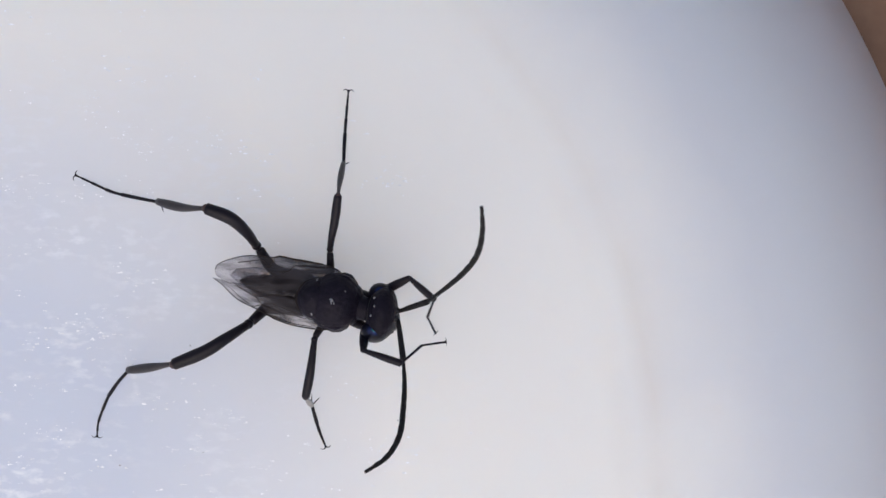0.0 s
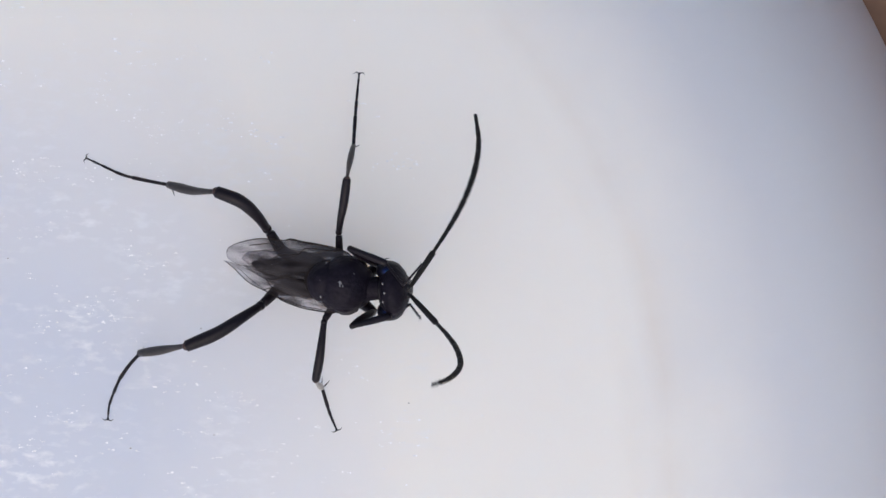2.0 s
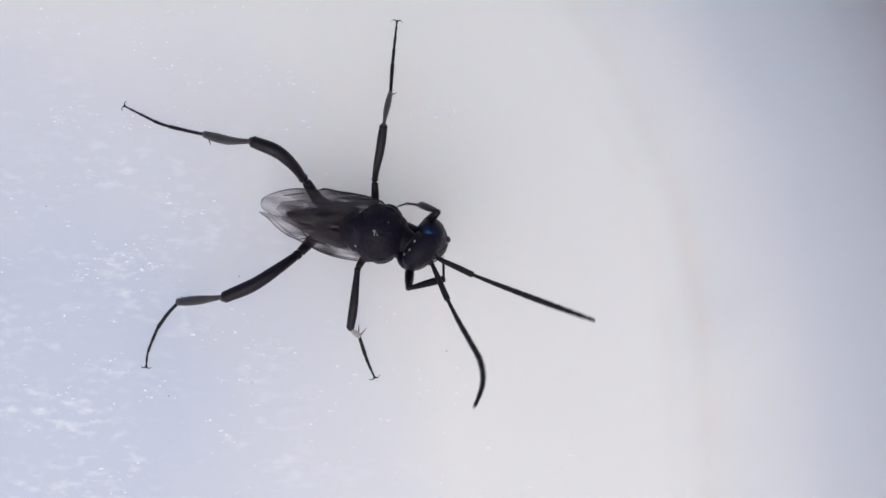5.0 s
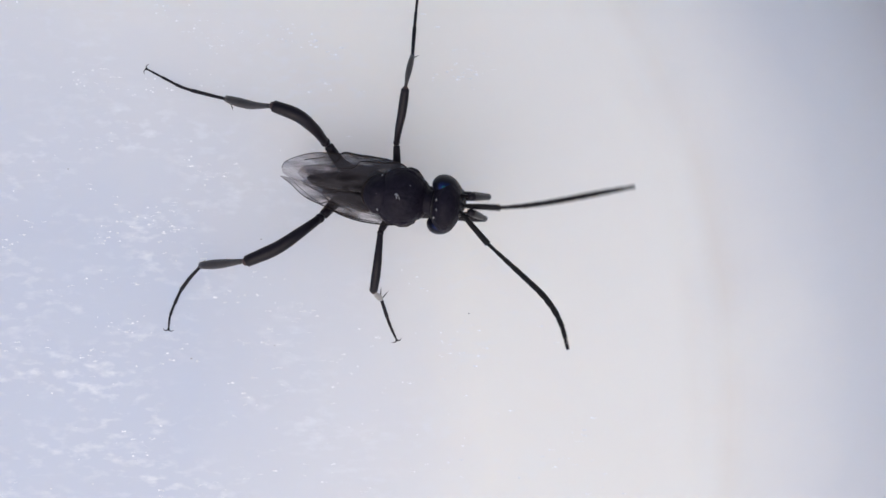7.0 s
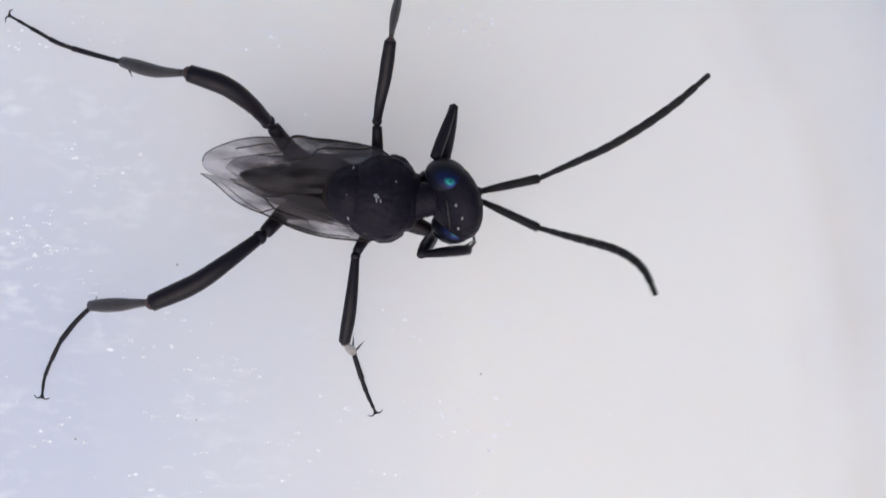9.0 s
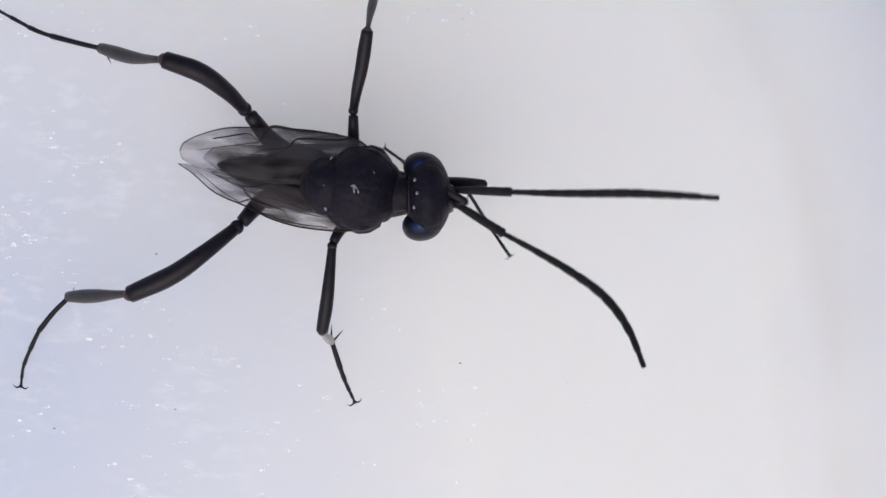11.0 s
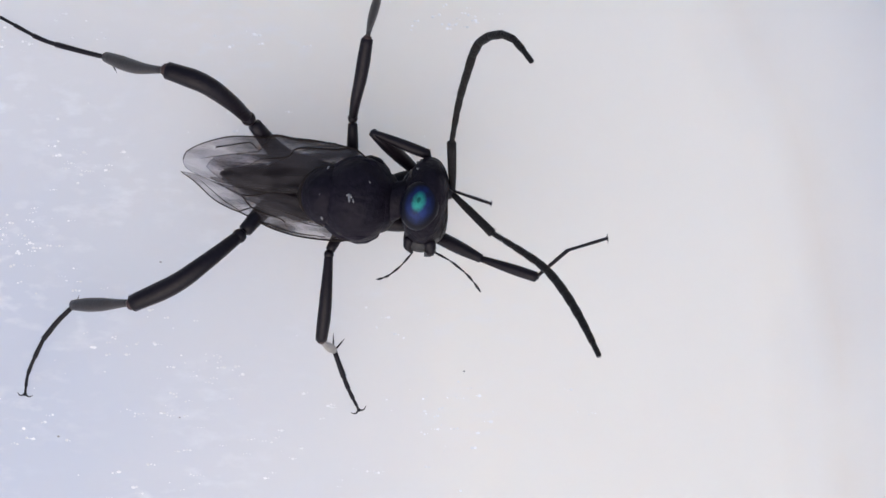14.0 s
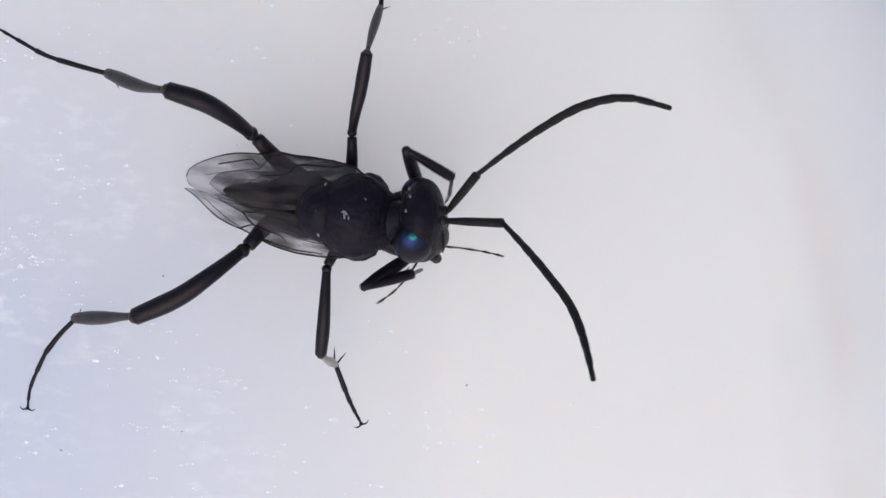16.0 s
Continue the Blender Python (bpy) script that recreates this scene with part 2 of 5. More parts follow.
# The smoke thins out towards the tips.
_xyz, _thin, _both = (_n.new(k) for k in ("ShaderNodeSeparateXYZ", "ShaderNodeMapRange", "ShaderNodeMath"))
_thin.inputs["From Min"].default_value, _thin.inputs["From Max"].default_value = -5.2 * MM, -2.0 * MM
_thin.inputs["To Min"].default_value, _thin.inputs["To Max"].default_value = 0.70, 1.95
_both.operation = "MULTIPLY"
_l.new(_co.outputs["Object"], _xyz.inputs[0])
_l.new(_xyz.outputs["X"], _thin.inputs["Value"])
_l.new(_map.outputs["Result"], _both.inputs[0])
_l.new(_thin.outputs["Result"], _both.inputs[1])
_l.new(_both.outputs[0], _mix.inputs["Fac"])
_l.new(_clear.outputs[0], _mix.inputs[1])
_l.new(_b.outputs[0], _mix.inputs[2])
_l.new(_mix.outputs[0], _n["Material Output"].inputs["Surface"])


# ---- building helpers (all in millimetres) ----
def part(name, bm, mat, parent=None, label="", smooth=True):
    mesh = bpy.data.meshes.new(name)
    bmesh.ops.scale(bm, vec=(MM, MM, MM), verts=bm.verts)
    bmesh.ops.recalc_face_normals(bm, faces=bm.faces)
    for f in bm.faces:
        f.smooth = smooth
    bm.to_mesh(mesh)
    bm.free()
    mesh.materials.append(mat)
    ob = new(name, mesh)
    ob.parent = parent
    return tagged(ob, label)


def curve(points, n):
    """n points spread evenly along a smooth curve through the given ones."""
    p = np.array(points, float)
    q = np.vstack([2 * p[0] - p[1], p, 2 * p[-1] - p[-2]])
    fine = []
    for a, b, c, d in zip(q, q[1:], q[2:], q[3:]):
        for s in np.linspace(0, 1, 16, endpoint=False):
            fine.append(0.5 * (2 * b + (c - a) * s + (2 * a - 5 * b + 4 * c - d) * s**2 + (3 * b - a - 3 * c + d) * s**3))
    fine = np.array(fine + [p[-1]])
    s = np.r_[0, np.cumsum(np.linalg.norm(np.diff(fine, axis=0), axis=1))]
    return np.stack([np.interp(np.linspace(0, s[-1], n), s, fine[:, k]) for k in range(p.shape[1])], 1)


def tube(bm, points, radii, n=10, sides=10, flat=1.0):
    """A rounded limb along the points; the radii are spread along it."""
    line = curve(points, n)
    wide = np.interp(np.linspace(0, 1, n), np.linspace(0, 1, len(radii)), radii)
    rings, up = [], Vector((0, 0, 1))
    for k in range(n):
        ahead = Vector(line[min(k + 1, n - 1)] - line[max(k - 1, 0)]).normalized()
        if abs(ahead.dot(up)) > 0.97:
            up = Vector((0, 1, 0))
        side = ahead.cross(up).normalized()
        over = side.cross(ahead)
        c = Vector(line[k])
        rings.append([bm.verts.new(c + (side * (math.cos(a) * flat) + over * math.sin(a)) * float(wide[k])) for a in np.linspace(0, 2 * math.pi, sides, endpoint=False)])
    for a, b in zip(rings, rings[1:]):
        for k in range(sides):
            bm.faces.new((a[k], a[(k + 1) % sides], b[(k + 1) % sides], b[k]))
    for ring, end, out in ((rings[0], line[0], line[0] - line[1]), (rings[-1], line[-1], line[-1] - line[-2])):
        r = float(wide[0] if ring is rings[0] else wide[-1])
        tip = bm.verts.new(Vector(end) + Vector(out).normalized() * r * 0.6)
        for k in range(sides):
            bm.faces.new((ring[k], ring[(k + 1) % sides], tip))
    return bm


def ball(bm, centre, radii, shape=None, cuts=(28, 18)):
    """A rounded lump; shape(x, y, z) may push the unit ball's points about."""
    made = bmesh.ops.create_uvsphere(bm, u_segments=cuts[0], v_segments=cuts[1], radius=1)["verts"]
    for v in made:
        x, y, z = shape(*v.co) if shape else v.co
        v.co = (centre[0] + x * radii[0], centre[1] + y * radii[1], centre[2] + z * radii[2])
    return bm


# ---- the dish and the table ----
# The dish's back is a low dome: the height of its crown, its radius.
CROWN, DOME = -1.40, 180.0
# Outside the foot ring it falls away: how far out, and how far below the crown.
SKIRT = ((0.0, 0.0), (12, 0.40), (22, 1.34), (30, 2.50), (34, 3.21), (36.2, 3.63), (37.2, 3.92), (38.4, 4.20), (41, 5.0), (44, 6.4), (46.5, 8.2), (48.7, 10.4), (50.7, 13.2), (52.3, 16.6), (53.5, 20.6), (54.3, 24.6), (54.6, 28.0))


def rise(x, y):
    """Height of the dish's gently domed back inside its foot ring."""
    u, v = x - DISH_AT[0], y - DISH_AT[1]
    return CROWN + LEAN[0] * u + LEAN[1] * v - (u * u + v * v) / (2 * DOME)


def make_dish():
    """White dish: a low dome inside a foot ring, a broad skirt, a rolled rim and a hollow underside."""
    fine = curve(SKIRT, 160)
    line = [(max(r, 0.001), -(r * r / (2 * DOME)) if r < 34 else -z) for r, z in fine]
    line += [(53.6, -28.6), (52.2, -28.0), (49.5, -20.0), (44, -16.0), (36, -13.5), (14, -12.0), (0.001, -12.0)]
    bm, rings, steps = bmesh.new(), [], 220
    for r, z in line:
        ring = []
        for a in np.linspace(0, 2 * math.pi, steps, endpoint=False):
            u, v = r * math.cos(a), r * math.sin(a)
            ring.append(bm.verts.new((DISH_AT[0] + u, DISH_AT[1] + v, CROWN + LEAN[0] * u + LEAN[1] * v + z)))
        rings.append(ring)
    for a, b in zip(rings, rings[1:]):
        for k in range(steps):
            bm.faces.new((a[k], b[k], b[(k + 1) % steps], a[(k + 1) % steps]))
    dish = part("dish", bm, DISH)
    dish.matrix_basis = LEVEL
    return tagged(dish, "upturned shallow white dish with a faint tan foot ring", "dish")


def make_table():
    bm = bmesh.new()
    bmesh.ops.create_cube(bm, size=1)
    bmesh.ops.scale(bm, vec=(900, 700, 24), verts=bm.verts)
    bmesh.ops.bevel(bm, geom=bm.edges[:], offset=3, segments=3, affect="EDGES")
    table = part("tabletop", bm, TABLE)
    table.matrix_basis = Matrix.Translation(LEVEL @ Vector((DISH_AT[0] * MM, DISH_AT[1] * MM, CROWN * MM)) + Vector((0, 0, -42.5 * MM)))
    return tagged(table, "plain brown tabletop with rounded edges under the dish", "table", kind="structure")


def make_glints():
    """Tiny pale flakes painted as the glaze's sparkle, in loose clusters drawn out sideways."""
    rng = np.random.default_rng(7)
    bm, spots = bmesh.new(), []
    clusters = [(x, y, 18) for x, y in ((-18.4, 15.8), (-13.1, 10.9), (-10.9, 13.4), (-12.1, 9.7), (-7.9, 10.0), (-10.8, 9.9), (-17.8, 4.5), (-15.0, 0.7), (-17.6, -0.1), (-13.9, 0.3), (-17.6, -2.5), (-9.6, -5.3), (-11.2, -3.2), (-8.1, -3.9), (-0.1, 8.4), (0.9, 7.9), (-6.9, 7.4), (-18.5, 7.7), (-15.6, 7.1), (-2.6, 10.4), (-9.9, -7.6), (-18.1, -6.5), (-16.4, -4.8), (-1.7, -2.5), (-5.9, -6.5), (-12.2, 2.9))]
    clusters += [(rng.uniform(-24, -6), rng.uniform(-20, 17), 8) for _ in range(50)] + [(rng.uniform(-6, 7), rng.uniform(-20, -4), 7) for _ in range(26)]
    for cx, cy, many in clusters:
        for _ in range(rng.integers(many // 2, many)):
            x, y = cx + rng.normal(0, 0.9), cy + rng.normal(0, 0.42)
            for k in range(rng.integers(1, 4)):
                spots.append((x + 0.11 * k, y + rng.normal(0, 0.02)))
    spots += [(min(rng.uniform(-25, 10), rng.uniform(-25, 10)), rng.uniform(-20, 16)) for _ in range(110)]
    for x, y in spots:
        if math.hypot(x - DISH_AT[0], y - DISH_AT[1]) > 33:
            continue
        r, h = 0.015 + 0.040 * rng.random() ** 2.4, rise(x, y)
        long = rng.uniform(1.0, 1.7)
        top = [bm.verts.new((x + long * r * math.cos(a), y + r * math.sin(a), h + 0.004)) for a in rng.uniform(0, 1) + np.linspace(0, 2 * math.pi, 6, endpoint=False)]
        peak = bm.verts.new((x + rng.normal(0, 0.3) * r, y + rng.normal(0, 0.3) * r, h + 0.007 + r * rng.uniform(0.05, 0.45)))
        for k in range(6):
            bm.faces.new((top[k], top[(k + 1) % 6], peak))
    glints = part("painted_glints", bm, GLINT, smooth=False)
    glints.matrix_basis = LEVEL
    return tagged(glints, "scattered tiny pale flakes painted as glints on the white glaze", "glints", kind="stuff")


def make_dust(x, y, r):
    bm = bmesh.new()
    ball(bm, (0, 0, r * 0.5), (r, r * 0.7, r * 0.55), cuts=(8, 6))
    for v in bm.verts:
        v.co += Vector((random.uniform(-1, 1), random.uniform(-1, 1), random.uniform(-0.4, 0.4))) * r * 0.18
    speck = part("dust_speck", bm, DUST)
    speck.matrix_basis = LEVEL @ Matrix.Translation((x * MM, y * MM, rise(x, y) * MM))
    return tagged(speck, "tiny dark speck of dust on the white dish", "dust", group="dust specks on the dish")


make_table()
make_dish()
make_glints()
for spot in ((-9.73, -0.31, 0.045), (-13.3, -6.31, 0.05), (0.67, -4.02, 0.045), (-9.1, -5.64, 0.035), (-19.5, 3.2, 0.045)):
    make_dust(*spot)

# ---- the wasp, in its own space: x ahead, y to its left, z up ----
wasp = new("wasp")
STAND, TURNED, PIVOT = LEVEL @ pose(-2.95 * MM, 1.78 * MM, 0, 0, 0, -10.5), pose(0, 0, 0, 0, 0, 10.5), Vector((-1.0, 0, 2.2)) * MM
wasp.matrix_basis = STAND
tagged(wasp, "black ensign wasp with blue eyes and smoky wings on a dish", "wasp")


def make_body():
    def dented(bm, deep, scale, seed):
        """Fine dents and swellings all over a lump."""
        for v in bm.verts:
            v.co.z += deep * noise.noise(v.co * scale + Vector((seed, 0, 0)))
        return bm

    def shield(x, y, z):
        """The broad back plate: flat-topped, with two long furrows and a seam down the middle."""
        top = max(0.0, z)
        furrow = sum(math.exp(-((y - s * (0.34 + 0.22 * x)) / 0.05) ** 2) for s in (1, -1)) + 0.5 * math.exp(-(y / 0.035) ** 2)
        return x, y * (1 - 0.10 * max(0, -z)), z * (1 - 0.06 * x) * (1 - 0.016 * furrow * top) - 0.06 * top**3

    def hump(x, y, z):
        return x, y * (1 - 0.10 * max(0, -z)), z * (1 - 0.06 * x)

    bm = ball(bmesh.new(), (0.24, 0.06, 4.15), (1.28, 1.44, 1.45), shield, (72, 48))
    part("thorax", dented(bm, 0.018, 6.0, 1), SHELL, wasp)
    for x, y in ((0.30, 0.80), (0.22, -0.72)):
        part("thorax_side", dented(ball(bmesh.new(), (x, y, 4.1), (1.0, 0.68, 1.05), cuts=(32, 22)), 0.02, 5.0, 2), SHELL, wasp)
    # The little shield behind it, with a raised rim along its rounded hind edge.
    part("scutellum", dented(ball(bmesh.new(), (-0.76, -0.02, 4.30), (0.88, 1.0, 1.04), hump, (48, 32)), 0.012, 6.0, 3), SHELL, wasp)
    rim = [(-0.62, 0.93, 4.62), (-1.16, 0.78, 4.56), (-1.52, 0.40, 4.52), (-1.63, -0.08, 4.52), (-1.48, -0.52, 4.52), (-1.08, -0.80, 4.56), (-0.50, -0.90, 4.62)]
    part("scutellum_rim", tube(bmesh.new(), rim, (0.05, 0.085, 0.10, 0.085, 0.05), 30, 8), VEIN, wasp)
    part("propodeum", dented(ball(bmesh.new(), (-1.85, 0.10, 2.95), (1.42, 1.12, 0.58), hump, (40, 28)), 0.06, 4.0, 4), SHELL, wasp)
    for a, b, r in (((-0.05, 1.12, 3.95), (1.02, 0.98, 3.80), 0.52), ((-0.03, -1.14, 3.90), (1.05, -0.88, 3.75), 0.40)):
        part("shoulder", dented(tube(bmesh.new(), [a, tuple((np.array(a) + b) / 2 + (0, 0, 0.12)), b], (r * 0.55, r, r, r * 0.55), 14, 14), 0.02, 5.0, 6), SHELL, wasp)
    part("pronotum", dented(ball(bmesh.new(), (1.12, 0.09, 3.9), (0.52, 1.02, 1.12), hump), 0.03, 5.0, 5), SHELL, wasp)
    part("waist", tube(bmesh.new(), [(-1.6, 0, 3.7), (-2.1, 0, 3.5), (-2.6, 0, 3.1)], (0.18, 0.13, 0.17)), SMOOTH, wasp)
    part("abdomen", ball(bmesh.new(), (-3.35, 0.08, 2.50), (1.40, 0.58, 0.62), lambda x, y, z: (x, y * (1 + 0.5 * min(0, x)), z * (1 - 0.25 * x))), SMOOTH, wasp)
    for x, y, lean in ((0.50, 1.24, -0.25), (0.42, -1.16, 0.12)):
        part("tegula", tube(bmesh.new(), [(x + 0.42, y + lean, 4.50), (x + 0.12, y + 0.06 * lean, 4.70), (x - 0.35, y + 0.02, 4.70)], (0.08, 0.14, 0.10), 10, 10, 1.3), SHELL, wasp)
        part("wing_hinge", ball(bmesh.new(), (x - 0.46, y * 0.97, 4.72), (0.16, 0.13, 0.10), cuts=(14, 10)), SMOOTH, wasp)
    # Small polished knobs and ridges, added in a pale colour as the back's highlights.
    for line, r in (([(0.02, 0.06, 5.50), (0.12, 0.12, 5.52), (0.22, 0.02, 5.53)], 0.045), ([(0.10, 0.10, 5.52), (0.16, -0.12, 5.52)], 0.05), ([(0.26, 0.0, 5.52), (0.30, -0.12, 5.51)], 0.035),
                    ([(-0.92, 0.06, 5.28), (-0.88, -0.04, 5.30), (-0.92, -0.16, 5.28)], 0.04), ([(-0.74, -0.76, 4.98), (-0.68, -0.86, 4.92)], 0.05), ([(-0.84, 0.84, 4.92), (-0.80, 0.94, 4.86)], 0.04), ([(0.62, 0.70, 5.26), (0.70, 0.62, 5.28)], 0.03)):
        part("thorax_highlight", tube(bmesh.new(), line, (r * 0.6, r, r * 0.6), 8, 8), HIGHLIGHT, wasp)


def wing_height(x):
    return 4.62 + 0.305 * x


def make_wing(name, outer, inner, lift, veins):
    """A thin membrane between its two edges, lightly pleated, with raised veins."""
    n, m = 46, 9
    a, b = curve(outer, n), curve(inner, n)
    bm, rows = bmesh.new(), []
    for under in (0.0, -0.03):
        grid = []
        for k in range(n):
            line = []
            for j in range(m):
                s = j / (m - 1)
                x, y = a[k] * (1 - s) + b[k] * s
                z = wing_height(x) + lift + under + 0.035 * math.sin(7 * s + 0.8 * x) - 0.25 * (abs(y) / 1.6) ** 2
                line.append(bm.verts.new((x, y, z)))
            grid.append(line)
        rows.append(grid)
    for grid in rows:
        for k in range(n - 1):
            for j in range(m - 1):
                bm.faces.new((grid[k][j], grid[k][j + 1], grid[k + 1][j + 1], grid[k + 1][j]))
    top, low = rows
    rim = [(k, 0) for k in range(n)] + [(n - 1, j) for j in range(1, m)] + [(k, m - 1) for k in range(n - 2, -1, -1)] + [(0, j) for j in range(m - 2, 0, -1)]
    for (k, j), (p, q) in zip(rim, rim[1:] + rim[:1]):
        bm.faces.new((top[k][j], top[p][q], low[p][q], low[k][j]))
    wing = part(name, bm, WING, wasp)
    for thick, line in [(0.028 if name == "forewing" else 0.012, outer), (0.011, inner)] + [(w * 0.92, v) for w, v in veins]:
        pts = [(x, y, wing_height(x) + lift + 0.012 - 0.25 * (abs(y) / 1.6) ** 2) for x, y in curve(line, 26)]
        part("vein", tube(bmesh.new(), pts, (thick, thick, thick * 0.55), 26, 6), VEIN, wing)


def make_wings():
    make_wing("hind_wing", [(-0.46, 1.47), (-1.87, 1.22), (-3.19, 0.96), (-4.33, 0.78), (-4.98, 0.55), (-5.21, 0.20)], [(-0.31, 0.76), (-1.65, 0.10), (-2.97, -0.14), (-3.95, -0.20), (-4.66, -0.09), (-5.21, 0.20)], -0.34, [(0.014, [(-0.67, 1.08), (-2.56, 0.74), (-4.47, 0.48)]), (0.014, [(-1.35, 0.57), (-3.24, 0.24), (-4.59, 0.07)])])
    make_wing("hind_wing", [(-0.15, -1.05), (-1.43, -1.07), (-2.64, -0.85), (-3.67, -0.61), (-4.51, -0.34), (-5.03, -0.12)], [(-0.34, -0.02), (-1.62, -0.05), (-2.99, -0.07), (-3.97, -0.09), (-4.56, -0.08), (-5.03, -0.12)], -0.46, [(0.014, [(-0.53, -0.66), (-2.30, -0.56), (-3.72, -0.35)]), (0.014, [(-1.17, -0.36), (-2.94, -0.33), (-4.34, -0.19)])])
    make_wing("forewing", [(0.55, -1.18), (0.04, -1.42), (-0.96, -1.52), (-1.74, -1.53), (-2.54, -1.43), (-3.12, -1.26), (-3.58, -1.13), (-4.22, -1.00), (-4.76, -0.80), (-5.46, -0.37), (-6.02, -0.12)], [(0.45, -0.85), (-0.16, -0.56), (-1.17, -0.36), (-2.96, -0.21), (-4.12, -0.31), (-4.93, -0.22), (-5.55, -0.11), (-6.02, -0.12)], -0.07, [
        (0.030, [(-3.73, -0.52), (-3.22, -0.91), (-2.21, -1.08), (-1.97, -1.30)]),
        (0.026, [(-3.68, -1.07), (-3.41, -0.93), (-3.19, -0.85)]),
        (0.026, [(-3.73, -0.52), (-3.30, -0.47), (-2.79, -0.26)]),
        (0.020, [(-2.87, -0.70), (-1.86, -0.86), (-0.45, -1.09)]),
        (0.026, [(-3.06, -1.27), (-1.75, -1.44), (-0.59, -1.40)]),
        (0.014, [(-3.73, -0.52), (-4.41, -0.36), (-5.14, -0.18)]),
        (0.016, [(-3.68, -1.07), (-4.39, -0.78), (-5.28, -0.28)])])
    make_wing("forewing", [(0.48, 1.30), (0.10, 1.58), (-0.40, 1.69), (-1.58, 1.71), (-2.35, 1.66), (-2.94, 1.67), (-3.21, 1.52), (-3.88, 1.46), (-4.64, 1.31), (-5.37, 0.99), (-5.81, 0.71), (-6.02, 0.48), (-6.02, 0.29)], [(0.40, 0.95), (-0.13, 0.79), (-1.24, 0.02), (-2.94, -0.29), (-4.13, -0.27), (-4.94, -0.18), (-5.45, -0.10), (-5.81, 0.01), (-5.98, 0.16), (-6.02, 0.29)], 0.0, [
        (0.034, [(-0.40, 1.67), (-0.76, 1.53), (-2.09, 1.35), (-2.37, 1.01), (-3.25, 0.78)]),
        (0.026, [(-4.95, 0.90), (-4.40, 1.08), (-3.84, 1.26), (-3.67, 1.21), (-3.40, 1.02)]),
        (0.048, [(-3.15, 1.55), (-2.94, 1.65), (-2.15, 1.65), (-0.80, 1.73)]),
        (0.020, [(-3.40, 1.02), (-3.26, 1.30), (-3.18, 1.49)]),
        (0.014, [(-3.40, 1.02), (-4.52, 0.71), (-5.41, 0.43)]),
        (0.014, [(-3.25, 0.78), (-3.87, 0.41), (-4.71, 0.17)]),
        (0.016, [(-2.37, 1.01), (-3.01, 0.57), (-3.62, 0.17)])])


def claws(leg, tip, before):
    tip, ahead = Vector(tip), (Vector(tip) - Vector(before)).normalized()
    side = ahead.cross(Vector((0, 0, 1))).normalized()
    for s in (1, -1):
        end = tip + side * s * 0.28 - ahead * 0.02
        part("claw", tube(bmesh.new(), [tuple(tip), tuple(tip + side * s * 0.15 + ahead * 0.07 + Vector((0, 0, 0.05))), tuple(end)], (0.035, 0.026, 0.008), 6, 6), LIMB, leg)
    part("foot_pad", ball(bmesh.new(), tuple(tip + Vector((0, 0, 0.03))), (0.07, 0.07, 0.045), cuts=(8, 6)), LIMB, leg)


def make_leg(name, coxa, femur, tibia, tarsus, thick, shin, spurs=(), shin_mat=SHIN):
    leg = part(name, tube(bmesh.new(), coxa, (thick * 1.1, thick * 0.98, thick * 0.88, thick * 0.72), 12, 12), LIMB, wasp)
    part("trochanter", ball(bmesh.new(), femur[0], (thick * 0.76, thick * 0.76, thick * 0.76), cuts=(16, 12)), LIMB, leg)
    part("femur", tube(bmesh.new(), femur, (thick * 0.64, thick * 0.80, thick * 0.96, thick * 1.03, thick * 0.90), 18, 12), LIMB, leg)
    part("knee", ball(bmesh.new(), femur[-1], (thick * 0.7, thick * 0.7, thick * 0.7), cuts=(12, 8)), RUST, leg)
    part("tibia", tube(bmesh.new(), tibia, (shin * 0.45, shin * 0.65, shin * 0.95, shin, shin * 0.75), 12, 10), shin_mat, leg)
    foot = part("hind_tarsus" if name == "hind_leg" else "middle_tarsus", ball(bmesh.new(), tarsus[0], (0.10, 0.10, 0.10), cuts=(10, 8)), LIMB, wasp)
    line = curve(tarsus, 41)
    marks = (0, 17, 25, 32, 37, 40)
    for k, (a, b) in enumerate(zip(marks, marks[1:])):
        r = 0.105 - 0.014 * k
        part("tarsal_segment", tube(bmesh.new(), [tuple(line[a]), tuple(line[(a + b) // 2]), tuple(line[b])], (r * 0.78, r * 0.86, r * 0.95), 6, 8), LIMB, foot)
    for a, b in spurs:
        part("spur", tube(bmesh.new(), [a, tuple((np.array(a) + b) / 2), b], (0.035, 0.028, 0.006), 5, 6), LIMB, leg)
    claws(foot, tarsus[-1], tarsus[-2])
    return leg, foot, tarsus[0]


